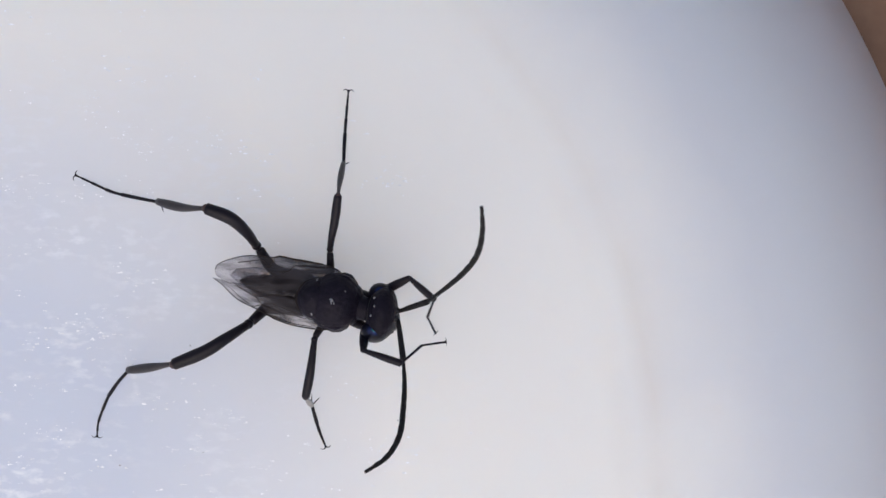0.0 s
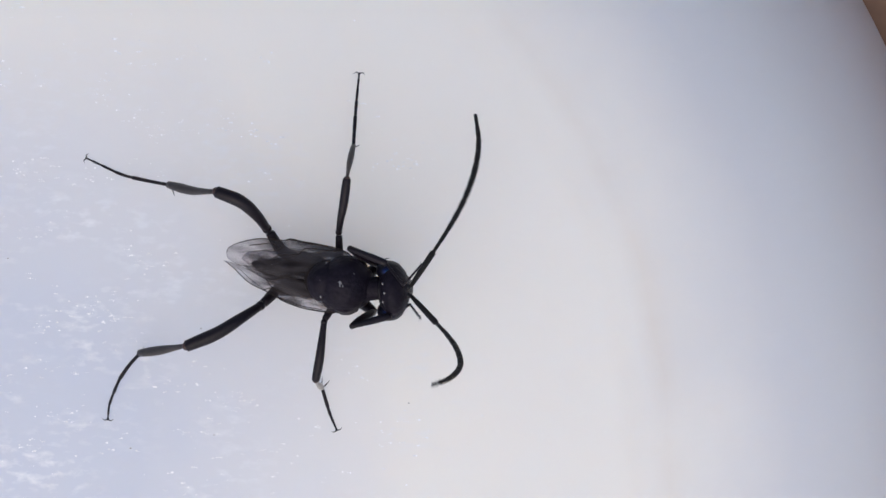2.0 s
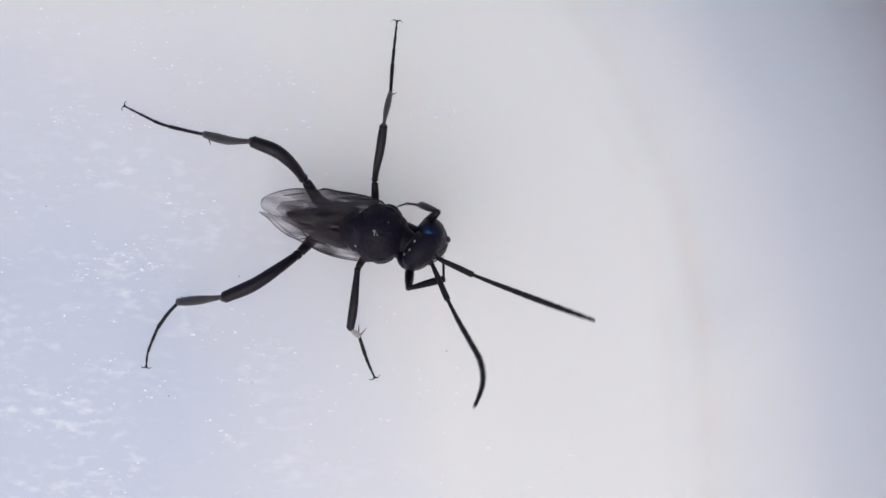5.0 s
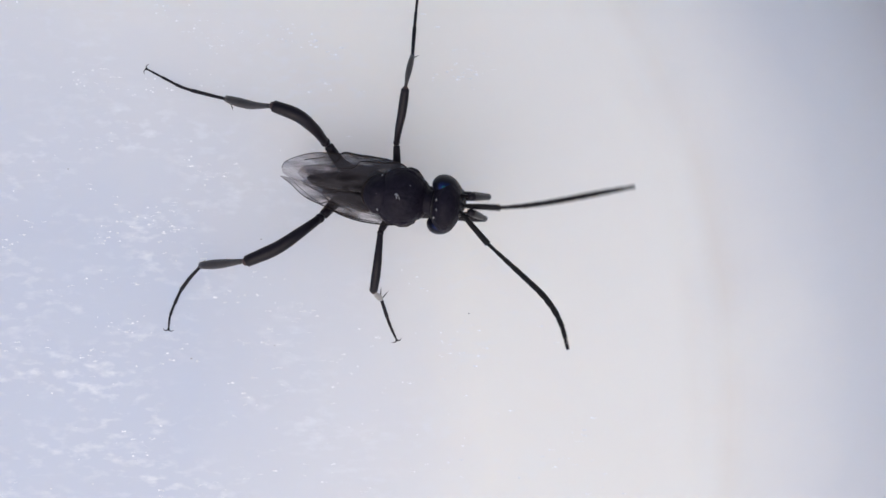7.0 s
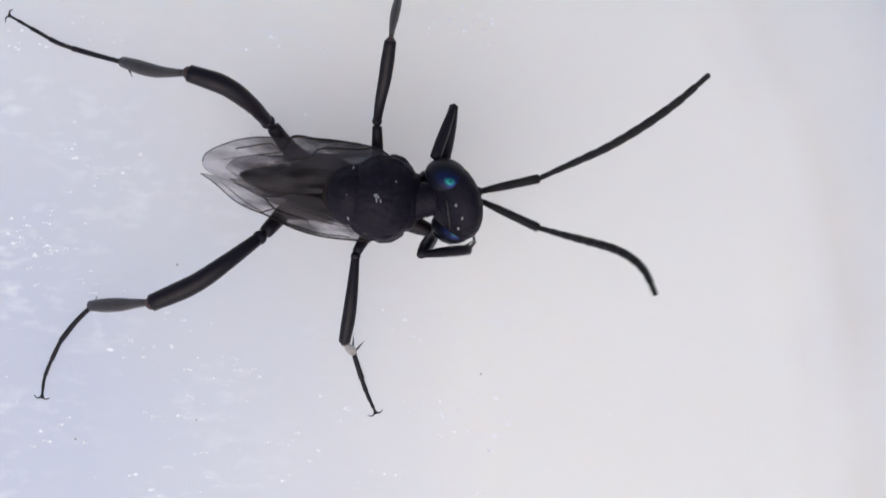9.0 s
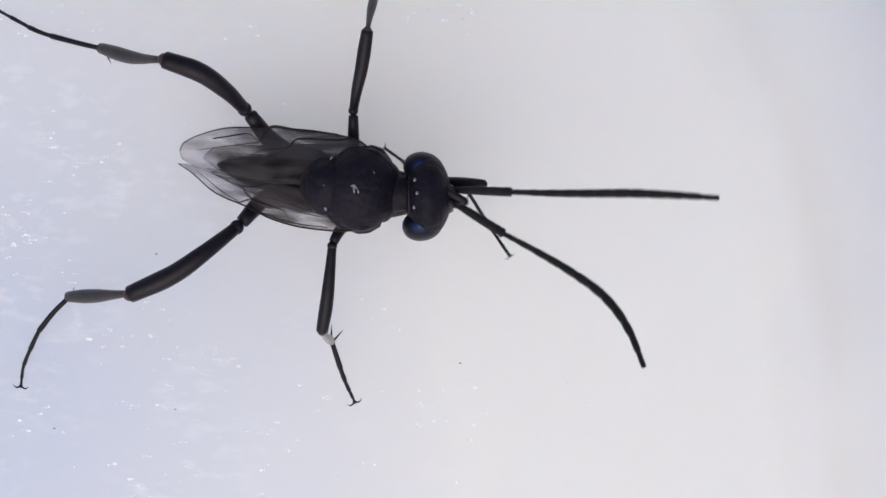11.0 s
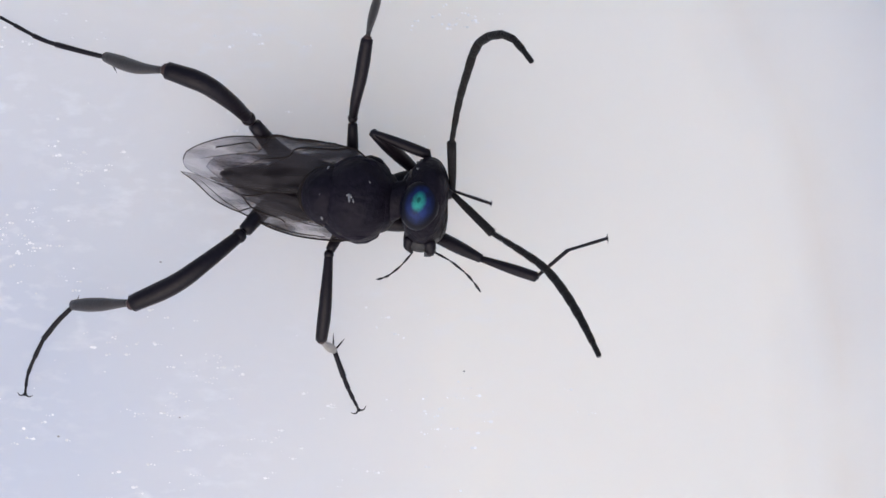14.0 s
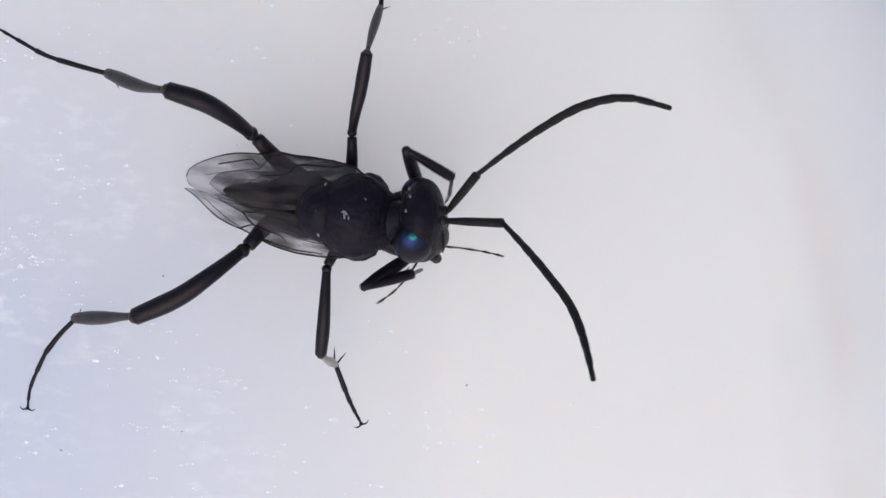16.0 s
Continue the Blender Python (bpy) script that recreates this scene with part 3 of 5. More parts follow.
def make_legs():
    hind_left = make_leg("hind_leg", [(-1.62, 0.52, 2.90), (-2.60, 1.00, 3.00), (-3.20, 1.34, 2.70), (-3.83, 1.90, 3.30)], [(-4.06, 2.06, 3.50), (-4.69, 2.49, 4.40), (-5.62, 2.91, 5.10), (-6.89, 3.12, 5.05)],
             [(-6.99, 3.10, 5.00), (-8.07, 3.06, 3.60), (-9.31, 3.25, 2.14)], [(-9.34, 3.24, 2.12), (-10.78, 3.33, 1.62), (-11.68, 3.45, 1.30), (-12.46, 3.69, 1.05), (-13.52, 4.03, 0.82)], 0.33, 0.245,
             [((-9.10, 3.10, 2.11), (-8.90, 2.80, 1.80))])
    hind_right = make_leg("hind_leg", [(-1.63, -0.50, 2.86), (-2.86, -0.80, 2.90), (-3.04, -0.90, 2.75), (-3.48, -1.69, 3.20)], [(-3.62, -1.91, 3.40), (-4.48, -2.96, 4.10), (-5.40, -3.89, 4.04), (-6.71, -4.79, 3.70)],
             [(-6.76, -4.77, 3.65), (-7.82, -5.01, 2.40), (-8.98, -5.23, 1.10)], [(-8.97, -5.26, 1.08), (-9.65, -6.28, 0.77), (-9.96, -7.23, 0.45), (-10.12, -7.94, 0.15), (-10.09, -8.62, -0.03)], 0.33, 0.245,
             [((-8.92, -5.35, 1.28), (-8.84, -4.86, 1.09))])
    left = make_leg("middle_leg", [(-0.28, 0.72, 2.50), (-0.35, 1.30, 2.90), (-0.28, 1.54, 3.30), (-0.42, 2.46, 3.70)], [(-0.45, 2.64, 3.80), (-0.43, 3.33, 4.30), (-0.39, 4.03, 4.60), (-0.40, 5.27, 5.00)],
             [(-0.40, 5.35, 4.95), (-0.47, 6.00, 3.80), (-0.51, 7.01, 2.35)], [(-0.50, 7.04, 2.30), (-0.65, 8.18, 1.80), (-0.76, 9.52, 1.72), (-0.83, 10.64, 1.70)], 0.225, 0.16,
             [((-0.51, 6.91, 2.40), (-0.21, 7.13, 2.00))])
    right = make_leg("middle_leg", [(0.03, -0.72, 2.50), (-0.10, -1.20, 3.00), (-0.19, -1.38, 3.40), (-0.32, -1.79, 3.55)], [(-0.33, -1.93, 3.60), (-0.22, -3.04, 3.60), (-0.16, -3.90, 3.40), (-0.15, -4.81, 3.00)],
             [(-0.13, -4.88, 2.95), (0.04, -5.01, 2.00), (0.17, -5.13, 1.05)], [(0.20, -5.17, 1.00), (0.80, -6.27, 0.65), (1.31, -7.01, 0.44)], 0.225, 0.16,
             [((0.16, -5.10, 1.20), (0.06, -4.55, 1.10)), ((0.22, -5.10, 1.10), (0.47, -4.67, 1.00))], SHIN_GLEAM)
    for y in (0.75, -0.62):
        part("front_hip", tube(bmesh.new(), [(0.65, y * 0.5, 2.9), (0.80, y * 0.8, 2.7), (0.90, y * 0.9, 2.65)], (0.36, 0.37, 0.32), 8), LIMB, wasp)
    # Each with where its foot stands.
    return (
        (*hind_left, (-13.52, 4.03, 0.82)),
        (*hind_right, (-10.09, -8.62, -0.03)),
        (*left, (-0.83, 10.64, 1.70)),
        (*right, (1.31, -7.01, 0.44)),
    )


def make_head():
    def skull(x, y, z):
        low = max(0, -z)
        return x * (1 + 0.30 * low**2) + 0.12 * low, y * (1 + 0.05 * low**2), z * (1 + 0.13 * low)

    head = part("head", ball(bmesh.new(), (0, 0, 0), (0.77, 1.36, 1.39), skull, (48, 32)), SHELL, wasp)
    for s in (1, -1):
        eye = lambda x, y, z: (x, y * (1 - 0.1 * x), z)
        part("eye", ball(bmesh.new(), (-0.18, 0.99 * s, -0.06), (0.66, 0.50, 0.84), eye, (40, 30)), EYE, head, "iridescent blue faceted eye")
        part("mandible", tube(bmesh.new(), [(0.40, 0.46 * s, -1.32), (0.52, 0.36 * s, -1.66), (0.38, 0.06 * s, -1.94)], (0.21, 0.18, 0.04), 10, 8), LIMB, head)
        part("maxilla", tube(bmesh.new(), [(-0.26, 0.36 * s, -1.38), (-0.26, 0.30 * s, -1.66), (-0.06, 0.17 * s, -1.90)], (0.18, 0.14, 0.04), 10, 8), LIMB, head)
        part("antenna_socket", ball(bmesh.new(), (0.68, 0.21 * s, 0.33), (0.24, 0.19, 0.19), cuts=(12, 8)), SMOOTH, head)
    for x, y, z, r in ((-0.36, 0.02, 1.235, 0.060), (-0.44, 0.46, 1.04, 0.068), (-0.45, -0.44, 1.04, 0.062)):
        part("ocellus", ball(bmesh.new(), (x, y, z), (r, r * 1.15, r * 0.7), cuts=(14, 10)), GLASSY, head, "glassy simple eye")
    # Ridges down the brow and a furrow behind the eyes.
    part("brow_ridge", tube(bmesh.new(), [(-0.60, 0.60, 0.68), (-0.63, 0.25, 0.78), (-0.63, -0.25, 0.78), (-0.60, -0.60, 0.68)], (0.03, 0.05, 0.03), 16, 8), SMOOTH, head)
    for s in (1, -1):
        part("cheek_ridge", tube(bmesh.new(), [(0.74, 0.34 * s, 0.0), (0.82, 0.40 * s, -0.6), (0.74, 0.44 * s, -1.15)], (0.03, 0.05, 0.03), 12, 8), SMOOTH, head)
    part("face_plate", ball(bmesh.new(), (0.17, 0, -0.9), (0.74, 0.74, 0.70), cuts=(28, 18)), FACE, head)
    part("lip", ball(bmesh.new(), (0.10, 0, -1.46), (0.52, 0.52, 0.40), cuts=(20, 14)), FACE, head)
    neck = part("neck", tube(bmesh.new(), [(-0.6, 0, 0), (0.2, 0, 0.02), (1.25, 0, 0)], (0.80, 0.62, 0.50), 10, 16), SHELL, wasp)
    return head, neck


def limb_piece(name, length, radii, mat, sides=10, flat=1.0):
    """A rigid piece along x from its own joint."""
    return part(name, tube(bmesh.new(), [(0, 0, 0), (length * 0.5, 0, 0), (length, 0, 0)], radii, 8, sides, flat), mat, wasp)


SCAPE, RINGS, RING = 2.033, 12, 0.642
COXA, FEMUR, TIBIA, TARSUS = 1.26, 2.52, 1.995, 1.4175


def make_antenna():
    pieces = [limb_piece("antenna_scape", SCAPE, (0.097, 0.14, 0.15, 0.16), FEELER)]
    for k in range(RINGS):
        r = (0.092, 0.108, 0.124, 0.135, 0.14, 0.146, 0.151, 0.151, 0.146, 0.135, 0.119, 0.092)[k]
        pieces.append(limb_piece("antenna_segment", RING, (r * 0.88, r, r, r * 0.94), FEELER))
    return pieces


def make_front_leg():
    coxa = limb_piece("front_coxa", COXA, (0.32, 0.30, 0.20), LIMB, 12)
    femur = limb_piece("front_femur", FEMUR, (0.16, 0.22, 0.24, 0.22, 0.15), LIMB, 12)
    tibia = limb_piece("front_tibia", TIBIA, (0.11, 0.16, 0.19, 0.18), LIMB)
    part("spur", tube(bmesh.new(), [(1.8, 0.05, 0), (1.9, 0.22, 0), (2.05, 0.3, 0)], (0.04, 0.03, 0.01), 5, 6), LIMB, tibia)
    first = limb_piece("front_tarsus", TARSUS, (0.06, 0.065, 0.07), LIMB, 8)
    last = limb_piece("front_tarsus", TARSUS, (0.055, 0.05, 0.06, 0.05), LIMB, 8)
    for s in (1, -1):
        part("claw", tube(bmesh.new(), [(1.33, 0, 0), (1.42, 0.1 * s, 0), (1.40, 0.2 * s, 0)], (0.03, 0.022, 0.006), 5, 6), LIMB, last)
    return [coxa, femur, tibia, first, last]


def make_palp():
    bm = bmesh.new()
    line = curve([(0, 0, 0), (0.7, 0, 0.10), (1.5, 0, 0.02), (2.2, 0, -0.25)], 11)
    for a, b in ((0, 3), (3, 6), (6, 8), (8, 10)):
        tube(bm, [tuple(line[a]), tuple(line[(a + b) // 2]), tuple(line[b] * 0.985)], (0.02, 0.045, 0.025), 5, 6)
    return part("palp", bm, LIMB, wasp)


make_body()
make_wings()
STANDING = make_legs()
HEAD, NECK = make_head()
ANTENNA = {1: make_antenna(), -1: make_antenna()}
FRONT = {1: make_front_leg(), -1: make_front_leg()}
PALP = {1: make_palp(), -1: make_palp()}
FRONT_HIP = {1: (0.90, 0.64, 2.7), -1: (0.90, -0.51, 2.7)}
SOCKET = {1: (0.86, 0.21, 0.36), -1: (0.86, -0.21, 0.36)}
COLLAR = (1.20, 0.09, 4.1)

# ---- what moves ----
ACTS = []


def unit(v):
    v = np.asarray(v, float)
    return v / np.maximum(np.linalg.norm(v, axis=-1, keepdims=True), 1e-9)


def feeler_ways(socket, flat):
    """Directions of scape and rings: from the socket over the elbow along five points of the whip."""
    p = np.reshape(flat, (-1, 3))
    out = p[0, :2] - socket[:2]
    elbow = np.r_[out, math.sqrt(max(SCAPE**2 - out @ out, 0.01))] + socket
    p = p + (0, 0, elbow[2] - p[0, 2])
    whip = curve(p, 60)
    ways = [unit(elbow - socket)]
    at, k = socket + ways[0] * SCAPE, 0
    for _ in range(RINGS):
        while k < 59 and np.linalg.norm(whip[k] - at) < RING:
            k += 1
        way = unit(whip[k] - at) if np.linalg.norm(whip[k] - at) > 0.3 else ways[-1]
        ways.append(way)
        at = at + way * RING
    return np.array(ways)


def act(t, head, left, right, front_left, front_right, palps=(0, 0), reach=()):
    """The pose at t: head (place, turn), both antennae, and hip end, knee, ankle, mid and end of both front legs."""
    x, y, z, rx, ry, rz = head
    row = {"t": t, "place": np.array([x, y, z]), "turn": Euler([radians(a) for a in (rx, ry, rz)]).to_quaternion()}
    m, row["palp"] = row["turn"].to_matrix(), {}
    row["feel"] = {s: feeler_ways(row["place"] + np.array(m @ Vector(SOCKET[s])), flat) for s, flat in ((1, left), (-1, right))}
    for s, out in zip((1, -1), palps):
        # Folded under the chin, held out, or reaching along a given way.
        far = np.array((0.78, 0, -0.75)) if s > 0 else np.array((-0.6, -0.1, -0.7))
        way = unit(far * out + np.array((-0.25, -0.05 * s, 0.97)) * (1 - out))
        row["palp"][s] = unit(reach[0 if s > 0 else 1]) if reach else np.array(m @ Vector(way))
    row["front"] = {}
    for s, flat in ((1, front_left), (-1, front_right)):
        row["front"][s] = unit(np.diff(np.vstack([FRONT_HIP[s], np.reshape(flat, (-1, 3))]), axis=0))
    ACTS.append(row)


def again(t, of):
    """Takes up an earlier pose once more."""
    row = dict(next(r for r in ACTS if r["t"] == of))
    row["t"] = t
    ACTS.append(row)


def between(t):
    a = max((r for r in ACTS if r["t"] <= t + 1e-6), key=lambda r: r["t"])
    b = min((r for r in ACTS if r["t"] >= t - 1e-6), key=lambda r: r["t"])
    s = 0 if a is b else (t - a["t"]) / (b["t"] - a["t"])
    s = s * s * (3 - 2 * s)
    q = b["turn"].copy()
    q.make_compatible(a["turn"])
    mixed = {"place": a["place"] * (1 - s) + b["place"] * s, "turn": a["turn"].slerp(q, s)}
    for key in ("feel", "front", "palp"):
        mixed[key] = {k: unit(a[key][k] * (1 - s) + b[key][k] * s + 1e-4) for k in (1, -1)}
    return mixed


def blend(rows, times):
    """The values of rows (seconds first) at the given times."""
    r = np.array(rows, float)
    return [[float(np.interp(t, r[:, 0], r[:, k])) for k in range(1, r.shape[1])] for t in times]


def chain(pieces, lengths, rows):
    """Keys jointed rigid pieces; rows of (seconds, first joint, directions)."""
    turns = [Vector((1, 0, 0)).rotation_difference(Vector(w)) for w in rows[0][2]]
    befores = [Vector(w) for w in rows[0][2]]
    keys = [[] for _ in pieces]
    for t, joint, ways in rows:
        at = Vector(joint)
        for k, way in enumerate(ways):
            w = Vector(way)
            turns[k] = befores[k].rotation_difference(w) @ turns[k]
            befores[k] = w
            keys[k].append((t, Matrix.Translation(at * MM) @ turns[k].to_matrix().to_4x4()))
            at = at + w * lengths[k]
    for piece, its in zip(pieces, keys):
        walk(piece, its)


def motions():
    act(0, (2.61, 0.00, 4.3, -12, 0, 2),
        (4.75, 1.03, 5.57, 5.5, 1.85, 6.64, 6.21, 2.71, 7.7, 6.71, 3.69, 8.77, 6.71, 4.88, 9.87, 6.43, 5.92, 10.97),
        (4.18, -1.95, 5.05, 4.57, -3.19, 5.88, 4.81, -4.39, 6.82, 4.96, -5.6, 7.75, 4.64, -6.75, 8.71, 3.83, -7.64, 9.67),
        (1.89, 0.7, 3.47, 3.58, 1.99, 4.83, 4.93, 1.26, 3.56, 4.77, 0.36, 2.47, 5.3, -0.32, 1.35), (1.9, -0.82, 3.41, 2.21, -1.98, 5.62, 4.16, -2.19, 5.96, 4.93, -1.1, 5.49, 6.03, -0.66, 4.72), (0, 0))
    act(0.3, (2.27, 0.33, 4.3, 15, 0, -4.5),
        (4.98, 0.2, 5.18, 4.99, 0.73, 6.63, 5, 1.26, 8.07, 4.99, 1.79, 9.52, 4.92, 2.29, 10.98, 4.84, 2.78, 12.43),
        (4.23, -0.91, 5.64, 4.41, -1.16, 7.15, 4.58, -1.4, 8.66, 4.75, -1.64, 10.17, 4.92, -1.89, 11.68, 5.09, -2.12, 13.2),
        (1.85, 0.93, 3.48, 3.35, 2.84, 4.14, 4.61, 2.56, 5.67, 4.26, 1.75, 4.56, 3.81, 1.01, 3.43), (1.92, -0.7, 3.42, 2.86, -2.96, 4.02, 4.54, -1.98, 4.48, 3.84, -1.52, 3.34, 3.27, -0.9, 2.2), (0, 0))
    act(0.5, (2.31, 0.12, 4.3, 9, 2, 1.3),
        (4.15, 1.8, 5.06, 4.44, 2.64, 6.32, 4.87, 3.44, 7.56, 5.42, 4.18, 8.8, 6.08, 4.84, 10.02, 6.77, 5.47, 11.25),
        (4.16, -1.82, 4.84, 4.89, -2.83, 5.73, 5.54, -3.77, 6.76, 6.15, -4.75, 7.79, 6.7, -5.75, 8.82, 7.21, -6.79, 9.85),
        (1.91, 0.77, 3.43, 2.95, 2.14, 5.28, 4.88, 2.51, 5.62, 5.76, 1.86, 4.72, 5.75, 0.79, 3.78), (1.84, -1.03, 3.36, 1.09, -2.08, 5.52, 3.06, -2.26, 5.78, 3.43, -1.3, 4.8, 3.95, -0.02, 5.13), (0, 0))
    act(0.8, (2.78, -0.05, 4.3, -10, 0, -17.5),
        (5.21, -0.93, 5.26, 6.29, -0.76, 6.35, 7.36, -0.57, 7.44, 8.42, -0.3, 8.52, 9.44, 0.08, 9.61, 10.46, 0.47, 10.7),
        (4.87, -1.93, 4.87, 5.8, -2.92, 5.58, 6.74, -3.9, 6.31, 7.73, -4.84, 7.03, 8.75, -5.77, 7.72, 9.77, -6.71, 8.39),
        (1.75, 1.11, 3.49, 0.53, 2.2, 5.41, 2.13, 1.18, 4.8, 1.36, 2.34, 4.53, 1.05, 3.04, 3.34), (1.9, -0.83, 3.4, 2.89, -2.16, 5.3, 3.34, -1.45, 3.49, 3.57, -0.1, 3.88, 3.92, 1.1, 3.21), (0, 0))
    act(1, (2.56, 0.02, 4.3, 14, 3, -9.3),
        (4.88, -0.2, 5.51, 6.32, -0.2, 6.06, 7.75, -0.13, 6.62, 9.2, 0, 7.15, 10.64, 0.15, 7.65, 12.1, 0.31, 8.14),
        (4.67, -1.43, 5.26, 5.9, -2.16, 5.83, 7.09, -2.97, 6.39, 8.2, -3.88, 6.93, 9.22, -4.92, 7.45, 10.18, -6.01, 7.95),
        (1.87, 0.6, 3.5, 3.73, 1.72, 4.78, 4, 0.76, 3.05, 4.52, -0.13, 2.07, 3.88, -0.72, 3.19), (1.91, -0.55, 3.46, 2.29, -0.71, 5.94, 2.77, 0.57, 4.49, 2.25, 1.58, 3.64, 1.13, 2.3, 4.12), (0, 0))
    act(1.3, (2.58, 0.46, 4.3, -60, 0, 5.5),
        (4.53, 1.8, 5.39, 6.01, 2, 5.75, 7.5, 2.18, 6.12, 8.96, 2.32, 6.07, 10.42, 2.25, 5.59, 11.81, 1.77, 5.13),
        (4.54, 1.79, 5.58, 6.01, 1.49, 5.91, 7.45, 1.07, 6.25, 8.71, 0.27, 6.61, 9.57, -0.94, 6.99, 10.04, -2.34, 7.39),
        (1.86, 0.87, 3.47, 3.14, 1.56, 5.54, 3.79, 1.18, 3.69, 3.56, 0.79, 2.35, 3.43, 0.47, 0.97), (1.91, -0.6, 3.44, 1.99, -1.54, 5.78, 3.03, -0.9, 4.2, 3.6, -0.29, 3.05, 3.71, 0.13, 1.7), (0, 0))
    act(1.5, (2.66, 0.24, 4.3, 1, 0, 13.5),
        (4.67, 1.2, 5.83, 6.03, 1.72, 6.32, 7.39, 2.26, 6.81, 8.73, 2.86, 7.29, 10.11, 3.35, 7.74, 11.55, 3.72, 8.17),
        (5.47, 0.63, 4.83, 6.24, 0.81, 6.15, 7.04, 0.88, 7.46, 7.82, 0.85, 8.78, 8.43, 0.42, 10.12, 8.79, -0.26, 11.46),
        (1.74, 1.17, 3.46, 0.98, 2.41, 5.52, 2.82, 1.71, 5.85, 3.29, 0.88, 4.8, 3.33, 0.39, 3.46), (1.81, -1.04, 3.39, 0.78, -2.02, 5.46, 2.38, -1, 4.86, 2.86, -0.55, 3.6, 3.01, -0.34, 2.21), (0, 0))
    act(1.8, (2.30, 0.59, 4.3, 18, 0, 15.5),
        (4.69, 2.13, 4.86, 5.75, 3.07, 5.46, 6.84, 3.94, 6.1, 7.94, 4.83, 6.72, 8.88, 5.88, 7.34, 9.72, 7.02, 7.94),
        (4.58, 2, 4.7, 5.43, 2.81, 5.69, 5.89, 3.19, 7.09, 6.32, 3.14, 8.56, 6.4, 2.56, 9.98, 6.46, 1.96, 11.4),
        (1.59, 1.34, 3.48, 0.93, 2.17, 5.77, 2.75, 2.91, 6.1, 3.96, 3.16, 5.4, 4.83, 3.63, 4.38), (1.87, -0.74, 3.47, 1.06, -1.62, 5.69, 2.67, -1.73, 4.53, 3.85, -0.99, 4.79, 5.04, -0.27, 5.08), (0, 0))
    act(2, (2.66, 0.30, 4.3, 8, 0, 14),
        (4.18, 2.6, 4.82, 4.64, 4, 4.35, 4.99, 5.43, 3.91, 5.14, 6.9, 3.49, 5, 8.38, 3.09, 4.46, 9.77, 2.74),
        (5.12, -0.77, 5.01, 5.91, -1.26, 6.23, 6.62, -1.85, 7.47, 7.04, -2.6, 8.73, 6.74, -3.3, 10.06, 6.13, -3.75, 11.4),
        (1.63, 1.37, 3.42, 0.16, 1.81, 5.42, 2.11, 1.49, 5.7, 3.21, 0.62, 5.94, 3.87, 1.83, 6.27), (1.87, -0.91, 3.4, 1.18, -1.88, 5.62, 2.82, -0.96, 4.93, 3.59, -0.16, 4.05, 4.13, -0.68, 2.85), (0, 0))
    act(2.2, (2.50, 0.61, 4.3, 28, 0, 5.5),
        (4.04, 1.8, 5.93, 4.15, 3.3, 5.57, 4.42, 4.77, 5.2, 4.69, 6.24, 4.83, 4.73, 7.74, 4.49, 4.6, 9.24, 4.18),
        (4.14, 0.05, 5.93, 5.26, -0.58, 6.77, 6.29, -1.36, 7.61, 7.17, -2.29, 8.45, 7.47, -3.48, 9.36, 7.07, -4.63, 10.29),
        (1.76, 1.26, 3.37, 1.53, 2.28, 5.66, 3.43, 2.81, 5.96, 4.76, 2.39, 6.17, 6.15, 2.21, 6.4), (1.99, -0.72, 3.29, 1.46, -1.96, 5.42, 2.51, -0.61, 4.39, 2.65, -0.15, 3.06, 2.61, 0.23, 1.69), (0, 0))
    act(2.5, (2.66, 0.43, 4.3, 17, 6, 21.6),
        (4.73, 1.91, 5.11, 5.46, 2.72, 6.2, 6.11, 3.59, 7.29, 6.48, 4.57, 8.42, 6.35, 5.56, 9.58, 5.89, 6.42, 10.77),
        (4.84, -1.04, 4.86, 5.57, -1.9, 5.9, 6.2, -2.83, 6.95, 6.68, -3.84, 8.01, 6.65, -4.9, 9.12, 6.44, -5.94, 10.24),
        (1.98, 0.96, 3.25, 3.45, 2.44, 4.67, 4.84, 2.01, 3.31, 4.17, 0.81, 2.96, 3.37, 1.21, 1.85), (2.05, -0.49, 3.21, 3.56, -1.86, 4.69, 5.01, -1.09, 3.55, 4.39, 0.11, 4, 3.73, 1.14, 3.29), (0, 0))
    act(2.7, (2.40, 0.14, 4.3, 8, 0, 2.5),
        (4.96, 0.89, 5.19, 4.9, 1.41, 6.64, 4.85, 1.93, 8.09, 4.77, 2.42, 9.54, 4.58, 2.84, 11.01, 4.27, 3.14, 12.49),
        (5.04, -0.74, 4.88, 4.98, -1.09, 6.38, 4.91, -1.43, 7.88, 4.84, -1.77, 9.39, 4.78, -2.1, 10.89, 4.72, -2.43, 12.39),
        (2.02, 0.98, 3.17, 2.19, 2.42, 5.23, 3.42, 3.3, 3.93, 3.84, 2.31, 3.01, 3.61, 1.26, 2.08), (2.09, -0.67, 3.1, 3.59, -2.45, 4.05, 4.89, -0.99, 4.45, 4.37, -0.23, 3.38, 3.52, 0.13, 2.31), (0, 0))
